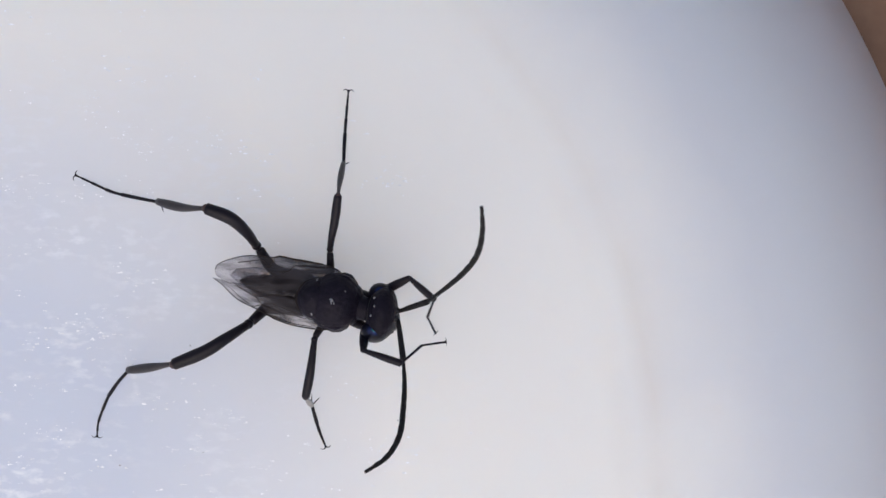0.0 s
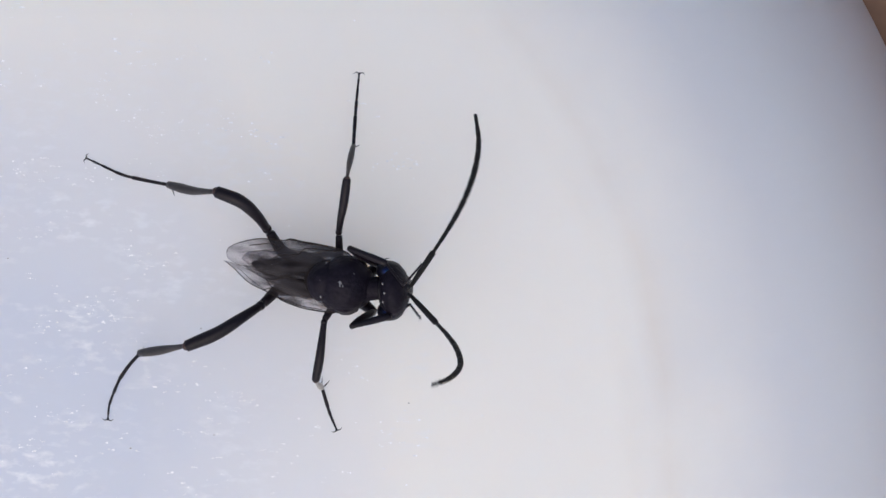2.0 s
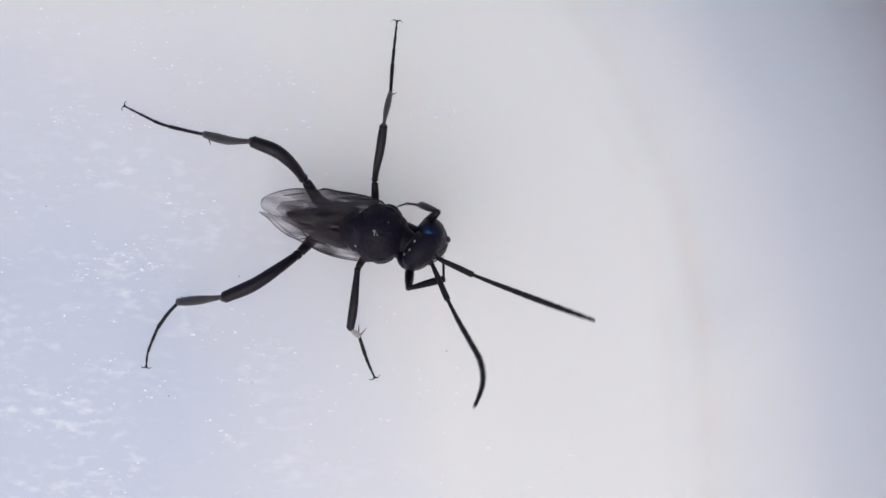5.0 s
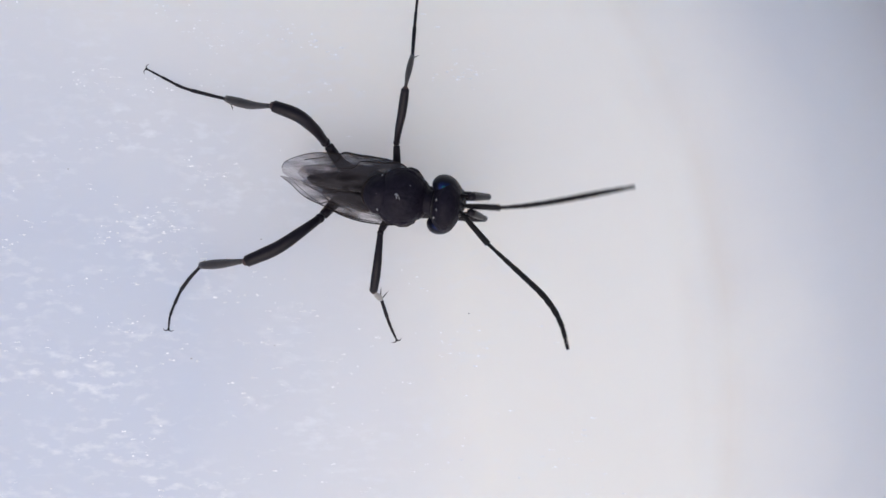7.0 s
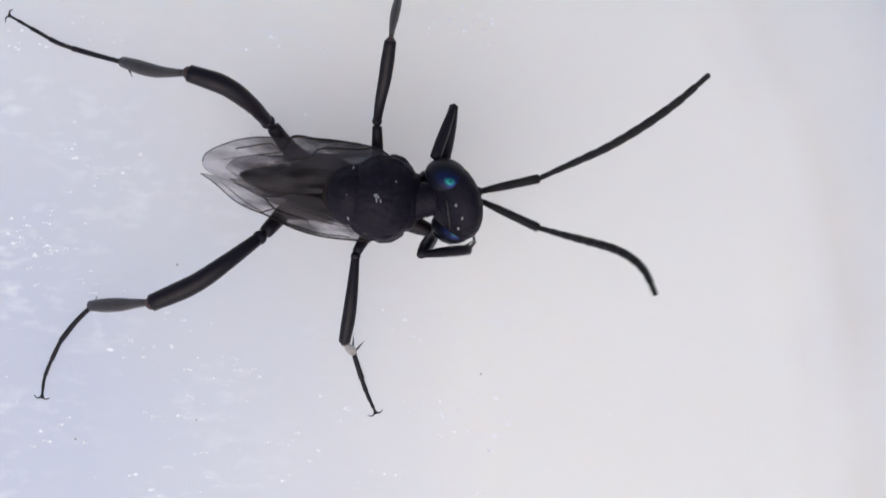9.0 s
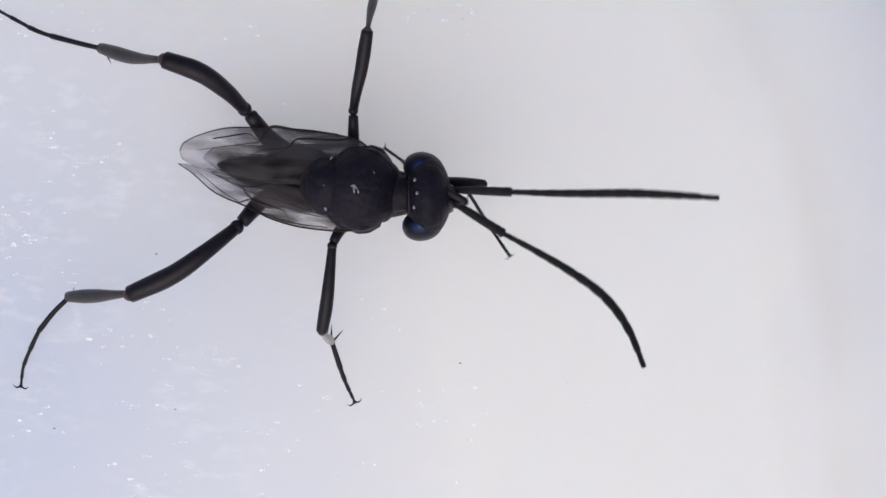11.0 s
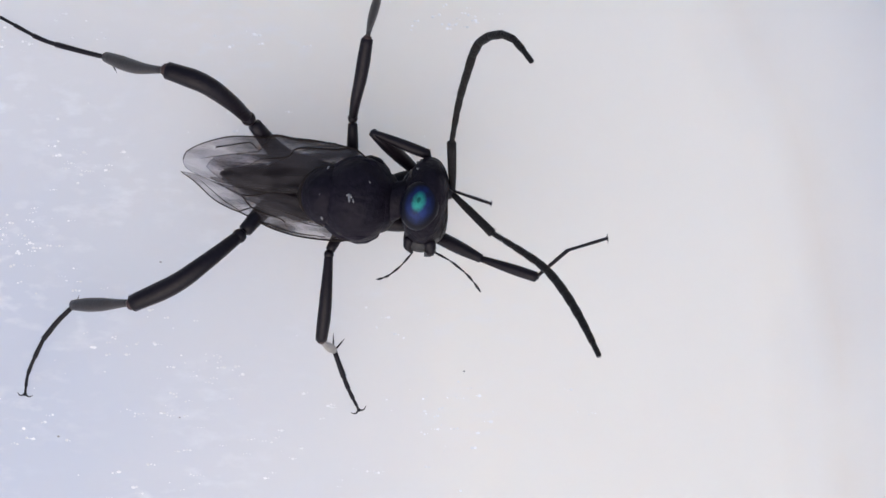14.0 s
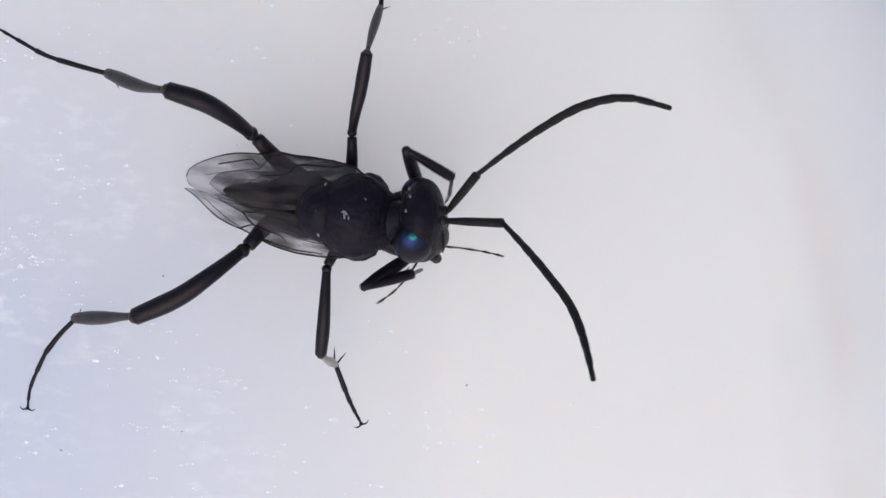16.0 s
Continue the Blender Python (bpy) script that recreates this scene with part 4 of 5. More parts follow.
    act(3, (2.49, 0.27, 4.3, 2, 2, 4),
        (5.03, 1.19, 4.97, 6.18, 1.74, 5.83, 7.32, 2.33, 6.69, 8.44, 2.96, 7.54, 9.56, 3.6, 8.38, 10.69, 4.24, 9.2),
        (4.99, -1.07, 4.67, 6.14, -1.85, 5.33, 7.26, -2.66, 6.01, 8.33, -3.54, 6.67, 9.1, -4.67, 7.36, 9.48, -5.99, 8.06),
        (2.06, 0.66, 3.18, 4.43, 1.34, 3.69, 3.57, 0.88, 5.43, 3.52, 0.57, 4.05, 3.71, 0.39, 2.65), (2.06, -0.31, 3.16, 4.52, -0.13, 3.64, 3.85, 0.31, 5.47, 3.6, 0.17, 4.08, 3.37, 0.03, 2.69), (0, 0))
    act(3.2, (2.39, 0.47, 4.3, 50, 0, 0.5),
        (4.67, -0.84, 4.77, 6, -0.78, 5.54, 7.19, -0.34, 6.39, 8.29, 0.3, 7.27, 9.33, 1.04, 8.13, 10.37, 1.79, 8.98),
        (4.3, -1.38, 4.54, 5.33, -2.47, 4.9, 6.49, -3.42, 5.26, 7.74, -4.23, 5.64, 8.98, -4.99, 5.39, 10.2, -5.76, 4.84),
        (1.8, 1.3, 3.28, 1.16, 2.48, 5.42, 2.07, 1.64, 3.85, 3.15, 1.19, 3.05, 4.53, 1.04, 3.32), (2.06, -0.58, 3.19, 2.43, -1.97, 5.27, 3.01, -0.89, 3.69, 2.91, -0.51, 2.33, 2.83, -0.13, 0.96), (1, 0))
    act(3.5, (2.51, 0.08, 4.3, -6, 3, -0.8),
        (5.17, 0.15, 4.58, 6.5, 0.17, 5.34, 7.82, 0.2, 6.15, 9.14, 0.24, 6.94, 10.46, 0.3, 7.73, 11.8, 0.35, 8.5),
        (4.91, -1.13, 4.59, 6.21, -1.69, 5.19, 7.47, -2.24, 5.89, 8.68, -2.91, 6.56, 9.64, -3.88, 7.26, 10.45, -4.99, 7.96),
        (2.01, 0.57, 3.29, 4.24, 1.26, 4.25, 3.78, 0.79, 2.37, 4.43, 0.37, 3.55, 4.84, 0.09, 2.22), (1.97, -0.15, 3.26, 2.39, 0.29, 5.71, 2.07, 0.74, 3.79, 1.39, 1.24, 2.65, 0.23, 1.78, 2.04), (0, 0))
    act(3.7, (2.29, 0.15, 4.3, 0, 0, 5.5),
        (5.09, 0.52, 4.7, 6.49, 0.65, 5.34, 7.89, 0.74, 5.97, 9.31, 0.77, 6.58, 10.73, 0.75, 7.17, 12.16, 0.72, 7.74),
        (5.04, -0.51, 4.77, 6.4, -1.02, 5.28, 7.7, -1.67, 5.78, 8.72, -2.7, 6.28, 9.49, -3.94, 6.79, 10.21, -5.21, 7.28),
        (2.02, 0.64, 3.28, 4.1, 1.29, 4.55, 4.71, 0.82, 2.71, 4.26, 0.11, 1.57, 3.82, -0.37, 2.83), (1.96, -0.06, 3.21, 3.33, 1.16, 4.93, 2.74, 1.46, 3.05, 1.89, 2.04, 2.08, 1.07, 2.47, 1), (0, 0))
    act(4, (2.36, 0.56, 4.3, -84, -10, 9),
        (4.33, 2.29, 4.52, 5.73, 2.81, 4.88, 7.18, 3.17, 5.26, 8.66, 3.3, 5.65, 10.01, 2.73, 6.04, 10.91, 1.57, 6.46),
        (4.38, 2.17, 4.85, 5.51, 1.17, 5.16, 6.63, 0.16, 5.5, 7.7, -0.89, 5.85, 8.39, -2.2, 6.24, 8.82, -3.62, 6.67),
        (1.88, 1.21, 3.25, 1.27, 2.53, 5.31, 3.22, 2.14, 5.56, 3.88, 0.96, 5.14, 4.98, 0.09, 5.35), (1.98, -0.89, 3.22, 1.12, -1.39, 5.53, 2.8, -1.49, 4.46, 4.09, -2.06, 4.66, 5.23, -2.87, 4.89), (1, 0), ((1, -0.2, -0.05), (-0.3, -0.6, -0.7)))
    act(4.2, (2.25, 0.44, 4.3, 22, 0, 7.5),
        (4.29, 1.89, 5.42, 5.35, 2.6, 6.28, 6.41, 3.33, 7.14, 7.47, 4.05, 7.98, 8.55, 4.78, 8.82, 9.62, 5.51, 9.64),
        (4.95, 1.09, 4.64, 5.68, 1.51, 5.93, 6.41, 1.92, 7.22, 7.13, 2.34, 8.52, 7.86, 2.72, 9.82, 8.64, 2.62, 11.13),
        (1.69, 1.41, 3.3, 0.26, 2.38, 5.14, 2.23, 2.16, 5.4, 3.13, 1.65, 4.43, 3.5, 1.57, 3.06), (2.02, -0.74, 3.24, 1.37, -1.84, 5.41, 2.37, -0.76, 4.07, 3.5, 0.07, 4.33, 4.74, 0.68, 4.59), (0, 0))
    act(4.5, (2.33, 0.61, 4.3, -74, -8, 10.9),
        (4.58, 2.06, 4.59, 6.08, 1.96, 4.93, 7.57, 1.86, 5.3, 9.05, 1.73, 5.68, 10.48, 1.3, 6.08, 11.78, 0.61, 6.5),
        (4.54, 0.33, 5.73, 5.76, -0.57, 6.01, 6.92, -1.54, 6.31, 7.97, -2.61, 6.62, 8.64, -3.94, 6.78, 8.91, -5.4, 6.38),
        (1.99, 0.92, 3.27, 3.69, 1.93, 4.82, 3.17, 1.05, 3.11, 2.98, 0.76, 1.74, 3, 0.57, 3.14), (2, -0.79, 3.26, 0.8, -1.78, 5.24, 1.98, -1.02, 3.82, 2.77, -1.04, 2.65, 2.98, -1.23, 1.26), (0.7, 0), ((0.25, -0.6, -0.75), (-0.7, -0.65, -0.3)))
    act(4.7, (2.45, 0.36, 4.3, 60, 0, 10.5),
        (4.95, 1.2, 5.31, 5.95, 1.98, 6.19, 6.92, 2.8, 7.06, 7.86, 3.65, 7.94, 8.78, 4.54, 8.79, 9.7, 5.44, 9.64),
        (5.28, 0.08, 4.51, 6.34, 0.77, 5.4, 7.4, 1.45, 6.28, 8.51, 2.07, 7.15, 9.65, 2.65, 8.01, 10.81, 3.21, 8.85),
        (1.96, 0.99, 3.27, 1.89, 1.41, 5.75, 2.6, 2.13, 4.03, 3.45, 1.25, 3.31, 4.13, 0.78, 2.16), (2.02, -0.83, 3.17, 1.49, -2.27, 5.17, 2.4, -1.01, 3.92, 3.49, -0.41, 3.24, 4.3, 0.01, 2.16), (1, 0))
    act(5, (2.53, -0.18, 4.3, 24, 0, -28),
        (5.24, -0.99, 4.71, 6.54, -1.21, 5.52, 7.83, -1.41, 6.34, 9.12, -1.6, 7.15, 10.43, -1.78, 7.95, 11.74, -1.96, 8.74),
        (4.29, -2.43, 4.7, 5.14, -3.38, 5.57, 5.95, -4.2, 6.59, 6.74, -5.04, 7.6, 7.15, -6.07, 8.66, 7.07, -7.15, 9.74),
        (2, 0.58, 3.3, 2.95, 1.67, 5.37, 1.9, 1.86, 3.68, 1.06, 1.81, 2.54, 0.56, 1.62, 1.23), (1.93, -0.99, 3.24, 2.33, -2.3, 5.36, 3.82, -1.48, 4.32, 3.52, -0.53, 3.3, 3.23, -0.41, 1.92), (0, 0))
    act(5.2, (2.52, -0.15, 4.3, -10, 0, -32.5),
        (4.77, -0.78, 5.59, 6.15, -1.39, 5.87, 7.52, -2.03, 6.18, 8.87, -2.7, 6.5, 10.18, -3.36, 6.28, 11.49, -4.03, 5.79),
        (3.54, -2.11, 5.71, 4.27, -3.43, 6.04, 4.96, -4.76, 6.39, 5.57, -6.11, 6.36, 5.8, -7.58, 5.96, 5.71, -9.08, 5.61),
        (1.99, 0.41, 3.29, 3.8, 0.65, 5.03, 2.65, 1.46, 3.62, 1.56, 2.14, 3.02, 1.25, 2.29, 1.65), (1.99, -0.8, 3.26, 3.59, -2.29, 4.51, 2.84, -0.91, 3.28, 2.48, -0.49, 1.98, 2.42, -0.28, 3.38), (0, 0))
    act(7.3, (2.56, -0.29, 4.3, 40, 0, -1.5),
        (5.25, -0.92, 4.92, 6.7, -0.99, 5.42, 8.16, -0.9, 5.91, 9.62, -0.74, 6.39, 11.08, -0.56, 6.85, 12.54, -0.38, 7.29),
        (4.85, -1.84, 4.7, 6.09, -2.35, 5.47, 7.31, -2.74, 6.32, 8.54, -3.13, 7.17, 9.7, -3.68, 8.01, 10.73, -4.47, 8.84),
        (1.98, 0.29, 3.24, 4.43, 0.14, 3.83, 3.91, 0.36, 5.74, 2.7, 1.05, 5.47, 1.39, 1.25, 5.97), (2.03, -0.56, 3.25, 4.46, -0.23, 3.84, 3.83, -0.68, 5.68, 3.43, -0.62, 4.32, 3.16, -0.5, 2.94), (0, 0))
    act(7.5, (2.33, 0.48, 4.3, -85, -8, 6),
        (3.8, 2.36, 4.65, 4.91, 3.28, 4.12, 6.18, 3.98, 3.6, 7.52, 4.54, 3.17, 8.97, 4.34, 3.54, 10.23, 3.54, 3.91),
        (4.56, 1.74, 4.92, 5.74, 0.83, 5.29, 6.77, -0.25, 5.69, 7.78, -1.34, 6.1, 8.6, -2.56, 6.55, 9.05, -3.94, 6.61),
        (1.87, 1.17, 3.3, 1.11, 2.49, 5.3, 2.95, 1.8, 5.62, 3.64, 0.59, 5.89, 4.39, -0.58, 6.19), (1.95, -0.95, 3.24, 0.97, -1.57, 5.48, 2.75, -1.33, 4.61, 4.12, -1.57, 4.85, 5.43, -2.06, 5.1), (1, 0), ((1, -0.22, -0.05), (0.05, -0.5, -0.85)))
    act(7.7, (2.48, 0.53, 4.3, 10, 0, 0.5),
        (4.51, 1.74, 5.62, 5.62, 2.6, 6.26, 6.73, 3.46, 6.88, 7.86, 4.33, 7.48, 9, 5.19, 8.05, 10.15, 6.06, 8.6),
        (4.82, 1.59, 4.8, 5.32, 1.84, 6.24, 5.81, 2.08, 7.68, 6.3, 2.3, 9.12, 6.83, 2.35, 10.56, 7.26, 2.04, 12.01),
        (1.71, 1.33, 3.37, 0.64, 2.29, 5.44, 2.32, 2, 4.41, 2.85, 1.44, 3.22, 3.11, 1.07, 1.87), (2.06, -0.69, 3.16, 1.8, -1.9, 5.36, 2.56, -1.14, 3.67, 3.46, -0.1, 4.02, 4.76, 0.37, 4.33), (0, 0))
    act(8, (2.50, 0.57, 4.3, -42, 0, 10.5),
        (4.74, 2.13, 4.97, 6.17, 2.3, 5.5, 7.61, 2.48, 6.02, 9.06, 2.66, 6.52, 10.51, 2.6, 7.01, 11.95, 2.31, 7.47),
        (5.3, 0.6, 5.03, 6.49, -0.11, 5.72, 7.63, -0.89, 6.4, 8.7, -1.77, 7.06, 9.53, -2.88, 7.73, 10.01, -4.17, 8.4),
        (2.06, 0.8, 3.17, 4.49, 1.04, 3.77, 3.71, 0.52, 5.53, 3.46, 0.67, 4.15, 3.28, 0.95, 2.77), (2.04, -0.75, 3.18, 1.16, -2.25, 5, 2.75, -1.11, 5.41, 2.93, -0.69, 4.07, 2.9, -0.52, 2.67), (0.4, 0))
    act(8.2, (2.32, 0.77, 4.3, -15, 0, 22.5),
        (4.21, 2.22, 5.65, 5.49, 2.78, 6.28, 6.8, 3.33, 6.9, 8.12, 3.85, 7.49, 9.49, 4.26, 8.05, 10.92, 4.48, 8.59),
        (4.44, 0.75, 5.96, 5.89, 0.65, 6.47, 7.34, 0.48, 6.96, 8.74, 0.06, 7.44, 9.99, -0.69, 7.91, 10.97, -1.78, 8.37),
        (2.01, 0.97, 3.18, 3.57, 1.15, 5.15, 2.71, 1.06, 3.36, 2.31, 1.18, 2, 2.07, 1.33, 0.61), (2, -0.14, 3.2, 3.59, -0.86, 5.01, 3.66, 0.13, 3.28, 3.01, 0.29, 2.03, 2.69, 0.27, 0.65), (0, 0))
    act(8.5, (2.35, 0.56, 4.3, -48, -8, 9.5),
        (4.45, 1.92, 5.32, 5.96, 1.85, 5.6, 7.47, 1.86, 5.4, 8.97, 1.86, 5.07, 10.46, 1.62, 4.77, 11.92, 1.24, 4.48),
        (4.16, 0.09, 6.23, 5.3, -0.76, 6.82, 6.43, -1.64, 7.4, 7.45, -2.64, 7.93, 8.1, -3.94, 8.45, 8.51, -5.34, 8.93),
        (2.09, 0.65, 3.11, 4.5, 1.1, 3.68, 3.74, 0.71, 5.48, 3.45, 0.7, 4.09, 3.22, 0.8, 2.69), (2.08, -0.48, 3.15, 3.5, -1.65, 4.87, 3.49, -0.64, 3.15, 3.31, -0.53, 1.75, 3.17, -0.5, 3.16), (0, 0))
    act(8.7, (2.74, 0.25, 4.3, -45, 0, 7.5),
        (5.36, 1.37, 4.72, 6.68, 1.01, 5.44, 7.97, 0.61, 6.17, 9.3, 0.28, 6.88, 10.51, -0.37, 7.56, 11.63, -1.19, 8.23),
        (4.85, 0.23, 6.08, 6.13, -0.59, 6.28, 7.21, -1.66, 6.52, 8.04, -2.92, 6.29, 8.53, -4.35, 6.04, 8.88, -5.84, 5.81),
        (1.81, 1.27, 3.29, 0.61, 1.47, 5.49, 2.51, 2.05, 5.7, 2.21, 1.16, 4.64, 1.8, 0.68, 3.37), (2.01, -0.93, 3.13, 1.54, -2.38, 5.14, 3.17, -1.27, 5.4, 3.13, -0.7, 4.1, 2.9, -0.49, 2.72), (0, 0))
    act(9, (2.65, 0.40, 4.3, 35, 22, 30.1),
        (5.29, 1.55, 4.91, 6.37, 2.24, 5.77, 7.42, 2.93, 6.66, 8.42, 3.75, 7.53, 9.34, 4.64, 8.39, 10.18, 5.64, 9.22),
        (5.55, -0.04, 4.65, 6.51, -0.16, 5.85, 7.44, -0.26, 7.07, 8.35, -0.41, 8.31, 9.14, -0.83, 9.54, 9.64, -1.59, 10.78),
        (2, 1.08, 3.11, 2.07, 3.51, 3.75, 1.77, 1.68, 4.47, 1.89, 1.35, 3.1, 2.08, 1.06, 1.72), (2.14, -0.75, 2.65, 1.88, -1.59, 5.02, 3.39, -1.14, 3.79, 3.5, -0.84, 2.41, 3.31, -0.48, 1.06), (0, 0))
    act(9.2, (2.89, 0.17, 4.3, -20, 0, 2.5),
        (5.74, 0.33, 4.69, 6.74, 0.13, 5.85, 7.67, -0.09, 7.05, 8.6, -0.36, 8.25, 9.49, -0.7, 9.46, 10.34, -1.14, 10.67),
        (5.24, -1.32, 4.76, 6.02, -2.45, 5.46, 6.62, -3.56, 6.34, 7.13, -4.72, 7.2, 7.12, -5.98, 8.08, 6.87, -7.24, 8.93),
        (1.94, 1.22, 3.1, 0.29, 3.02, 3.75, 0.79, 1.87, 5.31, 0.96, 1.75, 3.9, 1.01, 1.64, 2.49), (2.13, -0.8, 2.65, 1.72, -1.38, 5.07, 1.29, -2.1, 3.26, 1.09, -1.81, 1.89, 0.97, -1.44, 0.52), (0, 0))
    act(11.3, (2.57, 0.31, 4.3, 0, 0, 18.5),
        (5.2, 1.41, 4.89, 6.48, 1.72, 5.67, 7.77, 2.09, 6.44, 9.07, 2.47, 7.17, 10.42, 2.72, 7.86, 11.81, 2.92, 8.5),
        (5.43, -0.02, 4.7, 6.68, -0.33, 5.54, 7.8, -0.71, 6.52, 8.89, -1.21, 7.49, 9.76, -2.01, 8.47, 10.28, -3.1, 9.42),
        (2.16, 0.63, 2.66, 4.27, 0.6, 4.03, 3.51, 0.62, 2.18, 3.24, 0.61, 0.79, 3.2, 0.51, 2.21), (2.12, -0.26, 2.91, 4.58, 0.02, 3.34, 3.8, -0.04, 5.17, 3.58, 0.12, 3.78, 3.44, 0.22, 2.37), (0, 0))
    act(11.5, (2.62, 0.51, 4.3, 0, -1, 21.4),
        (4.98, 1.69, 5.4, 6.26, 2.09, 6.15, 7.54, 2.56, 6.88, 8.81, 3.1, 7.57, 10.13, 3.54, 8.21, 11.52, 3.89, 8.79),
        (5.51, 0.55, 4.71, 6.65, 0.54, 5.74, 7.75, 0.41, 6.81, 8.83, 0.14, 7.88, 9.72, -0.5, 8.95, 10.44, -1.35, 10.01),
        (2.13, 0.88, 2.8, 4.36, 1.8, 3.52, 3.48, 1.21, 1.83, 3.35, 0.95, 3.22, 3.23, 0.88, 1.81), (2.15, -0.66, 2.68, 2.08, -2.17, 4.69, 3.7, -1.02, 4.67, 3.71, -0.51, 3.35, 3.56, -0.32, 1.95), (0, 0))
    act(11.7, (2.33, 0.03, 4.3, 65, 0, -4.5),
        (4.68, -1.41, 4.79, 6.11, -1.25, 5.33, 7.4, -0.68, 5.94, 8.62, 0.05, 6.53, 9.75, 0.95, 7.08, 10.87, 1.89, 7.56),
        (4.73, -1.48, 4.53, 6.14, -1.84, 5.02, 7.58, -2.07, 5.51, 9.05, -2.24, 5.97, 10.52, -2.16, 6.38, 11.83, -1.47, 6.76),
        (2, 1.16, 3.01, 0.84, 1.31, 5.24, 2.61, 1.6, 4.37, 3.95, 2.05, 4.43, 5.23, 2.66, 4.44), (2.05, -1.02, 2.65, 1.18, -2, 4.8, 2.99, -1.56, 4.08, 4.12, -0.71, 4.13, 5.4, -0.1, 4.13), (1, 0))
    act(12, (2.90, -0.03, 4.3, -10, -12, -19),
        (5.35, -0.97, 4.91, 6.05, -1.65, 6.09, 6.76, -2.33, 7.28, 7.46, -3.01, 8.47, 8.07, -3.77, 9.67, 8.51, -4.64, 10.86),
        (4.86, -1.77, 5.11, 5.83, -2.73, 5.82, 6.82, -3.7, 6.5, 7.82, -4.68, 7.15, 8.58, -5.87, 7.76, 8.99, -7.23, 8.34),
        (1.97, 1.22, 3, 0.37, 1.73, 4.88, 1.78, 1.95, 3.48, 2.04, 1.44, 2.18, 2.26, 1.24, 0.8), (2.01, -1.11, 2.66, 0.92, -2.11, 4.69, 2.87, -1.88, 4.36, 3.56, -0.79, 3.76, 4.03, 0.53, 3.94), (0, 0))
    act(12.2, (2.44, -0.18, 4.3, 5, 0, 8.5),
        (5.17, -0.45, 4.79, 6.2, -0.46, 5.93, 7.12, -0.4, 7.17, 8.04, -0.33, 8.4, 8.96, -0.22, 9.64, 9.86, -0.06, 10.88),
        (5.28, -0.66, 4.78, 6.66, -0.71, 5.46, 8, -0.72, 6.22, 9.35, -0.72, 6.96, 10.73, -0.72, 7.65, 12.12, -0.72, 8.31),
        (2.15, 0.48, 2.66, 3.6, 1.23, 4.58, 4.4, 0.67, 2.84, 3.89, 0.12, 1.64, 3.18, -0.09, 0.43), (2.14, -0.72, 2.66, 4.02, -1.71, 4.02, 5.04, -0.52, 2.79, 4.06, -0.2, 1.81, 3.37, -0.13, 0.57), (0, 0))
    act(12.5, (2.40, 0.50, 4.3, -82, -8, 8),
        (4.29, 2.42, 4.66, 5.66, 3.04, 4.33, 7.1, 3.5, 4.03, 8.58, 3.77, 3.74, 10.02, 3.33, 3.45, 11.09, 2.28, 3.64),
        (5.04, 1.26, 5.25, 6, 0.25, 5.92, 6.91, -0.82, 6.55, 7.72, -1.98, 7.15, 8.21, -3.31, 7.73, 8.28, -4.74, 8.3),
        (2.01, 1.16, 2.96, 1.73, 2.36, 5.16, 3.64, 1.79, 5.11, 4.68, 0.82, 5.07, 5.5, 0.35, 4.02), (2.12, -0.69, 2.96, 1.9, -1.8, 5.21, 3.04, -1.96, 3.58, 3.77, -2.71, 2.62, 4.49, -3.79, 2.05), (1, 0), ((0.97, -0.24, -0.1), (-0.5, -0.7, -0.5)))
    act(12.7, (2.44, 0.58, 4.3, 18, 0, 2.5),
        (4.57, 2.32, 4.81, 5.24, 3.31, 5.79, 5.82, 4.19, 6.91, 6.45, 5.05, 8.02, 7.16, 5.84, 9.14, 7.88, 6.63, 10.24),
        (4.13, 2.2, 4.7, 4.3, 3.11, 5.92, 4.17, 3.42, 7.42, 4.04, 3.73, 8.92, 3.93, 4.05, 10.42, 3.82, 4.35, 11.93),
        (1.77, 1.55, 2.78, 0.43, 1.99, 4.88, 1.71, 1.77, 3.36, 3.06, 1.38, 3.53, 4.27, 1.79, 2.9), (2.12, -0.7, 2.96, 1.19, -1.85, 4.99, 2.41, -0.84, 3.79, 2.58, -1.38, 2.49, 2.42, -2.23, 1.36), (0, 0))
    act(13, (2.47, 0.50, 4.3, 56, -13, 41.4),
        (3.72, 2.42, 4.77, 4.09, 3.44, 5.86, 4.45, 4.47, 6.96, 4.81, 5.49, 8.05, 4.98, 6.55, 9.15, 4.82, 7.6, 10.26),
        (5.25, 0.29, 4.4, 6.38, 0.97, 5.19, 7.45, 1.72, 6.02, 8.39, 2.6, 6.84, 8.53, 3.81, 7.74, 7.9, 4.86, 8.66),
        (1.9, 1.4, 2.65, 0.95, 1.95, 4.93, 2.07, 3, 3.65, 3.49, 2.99, 3.72, 4.86, 3.31, 3.82), (2.13, -0.78, 2.78, 1.12, -1.98, 4.76, 2.6, -1.05, 3.8, 3.14, -0.61, 2.56, 3.28, -0.26, 1.19), (0, 0))
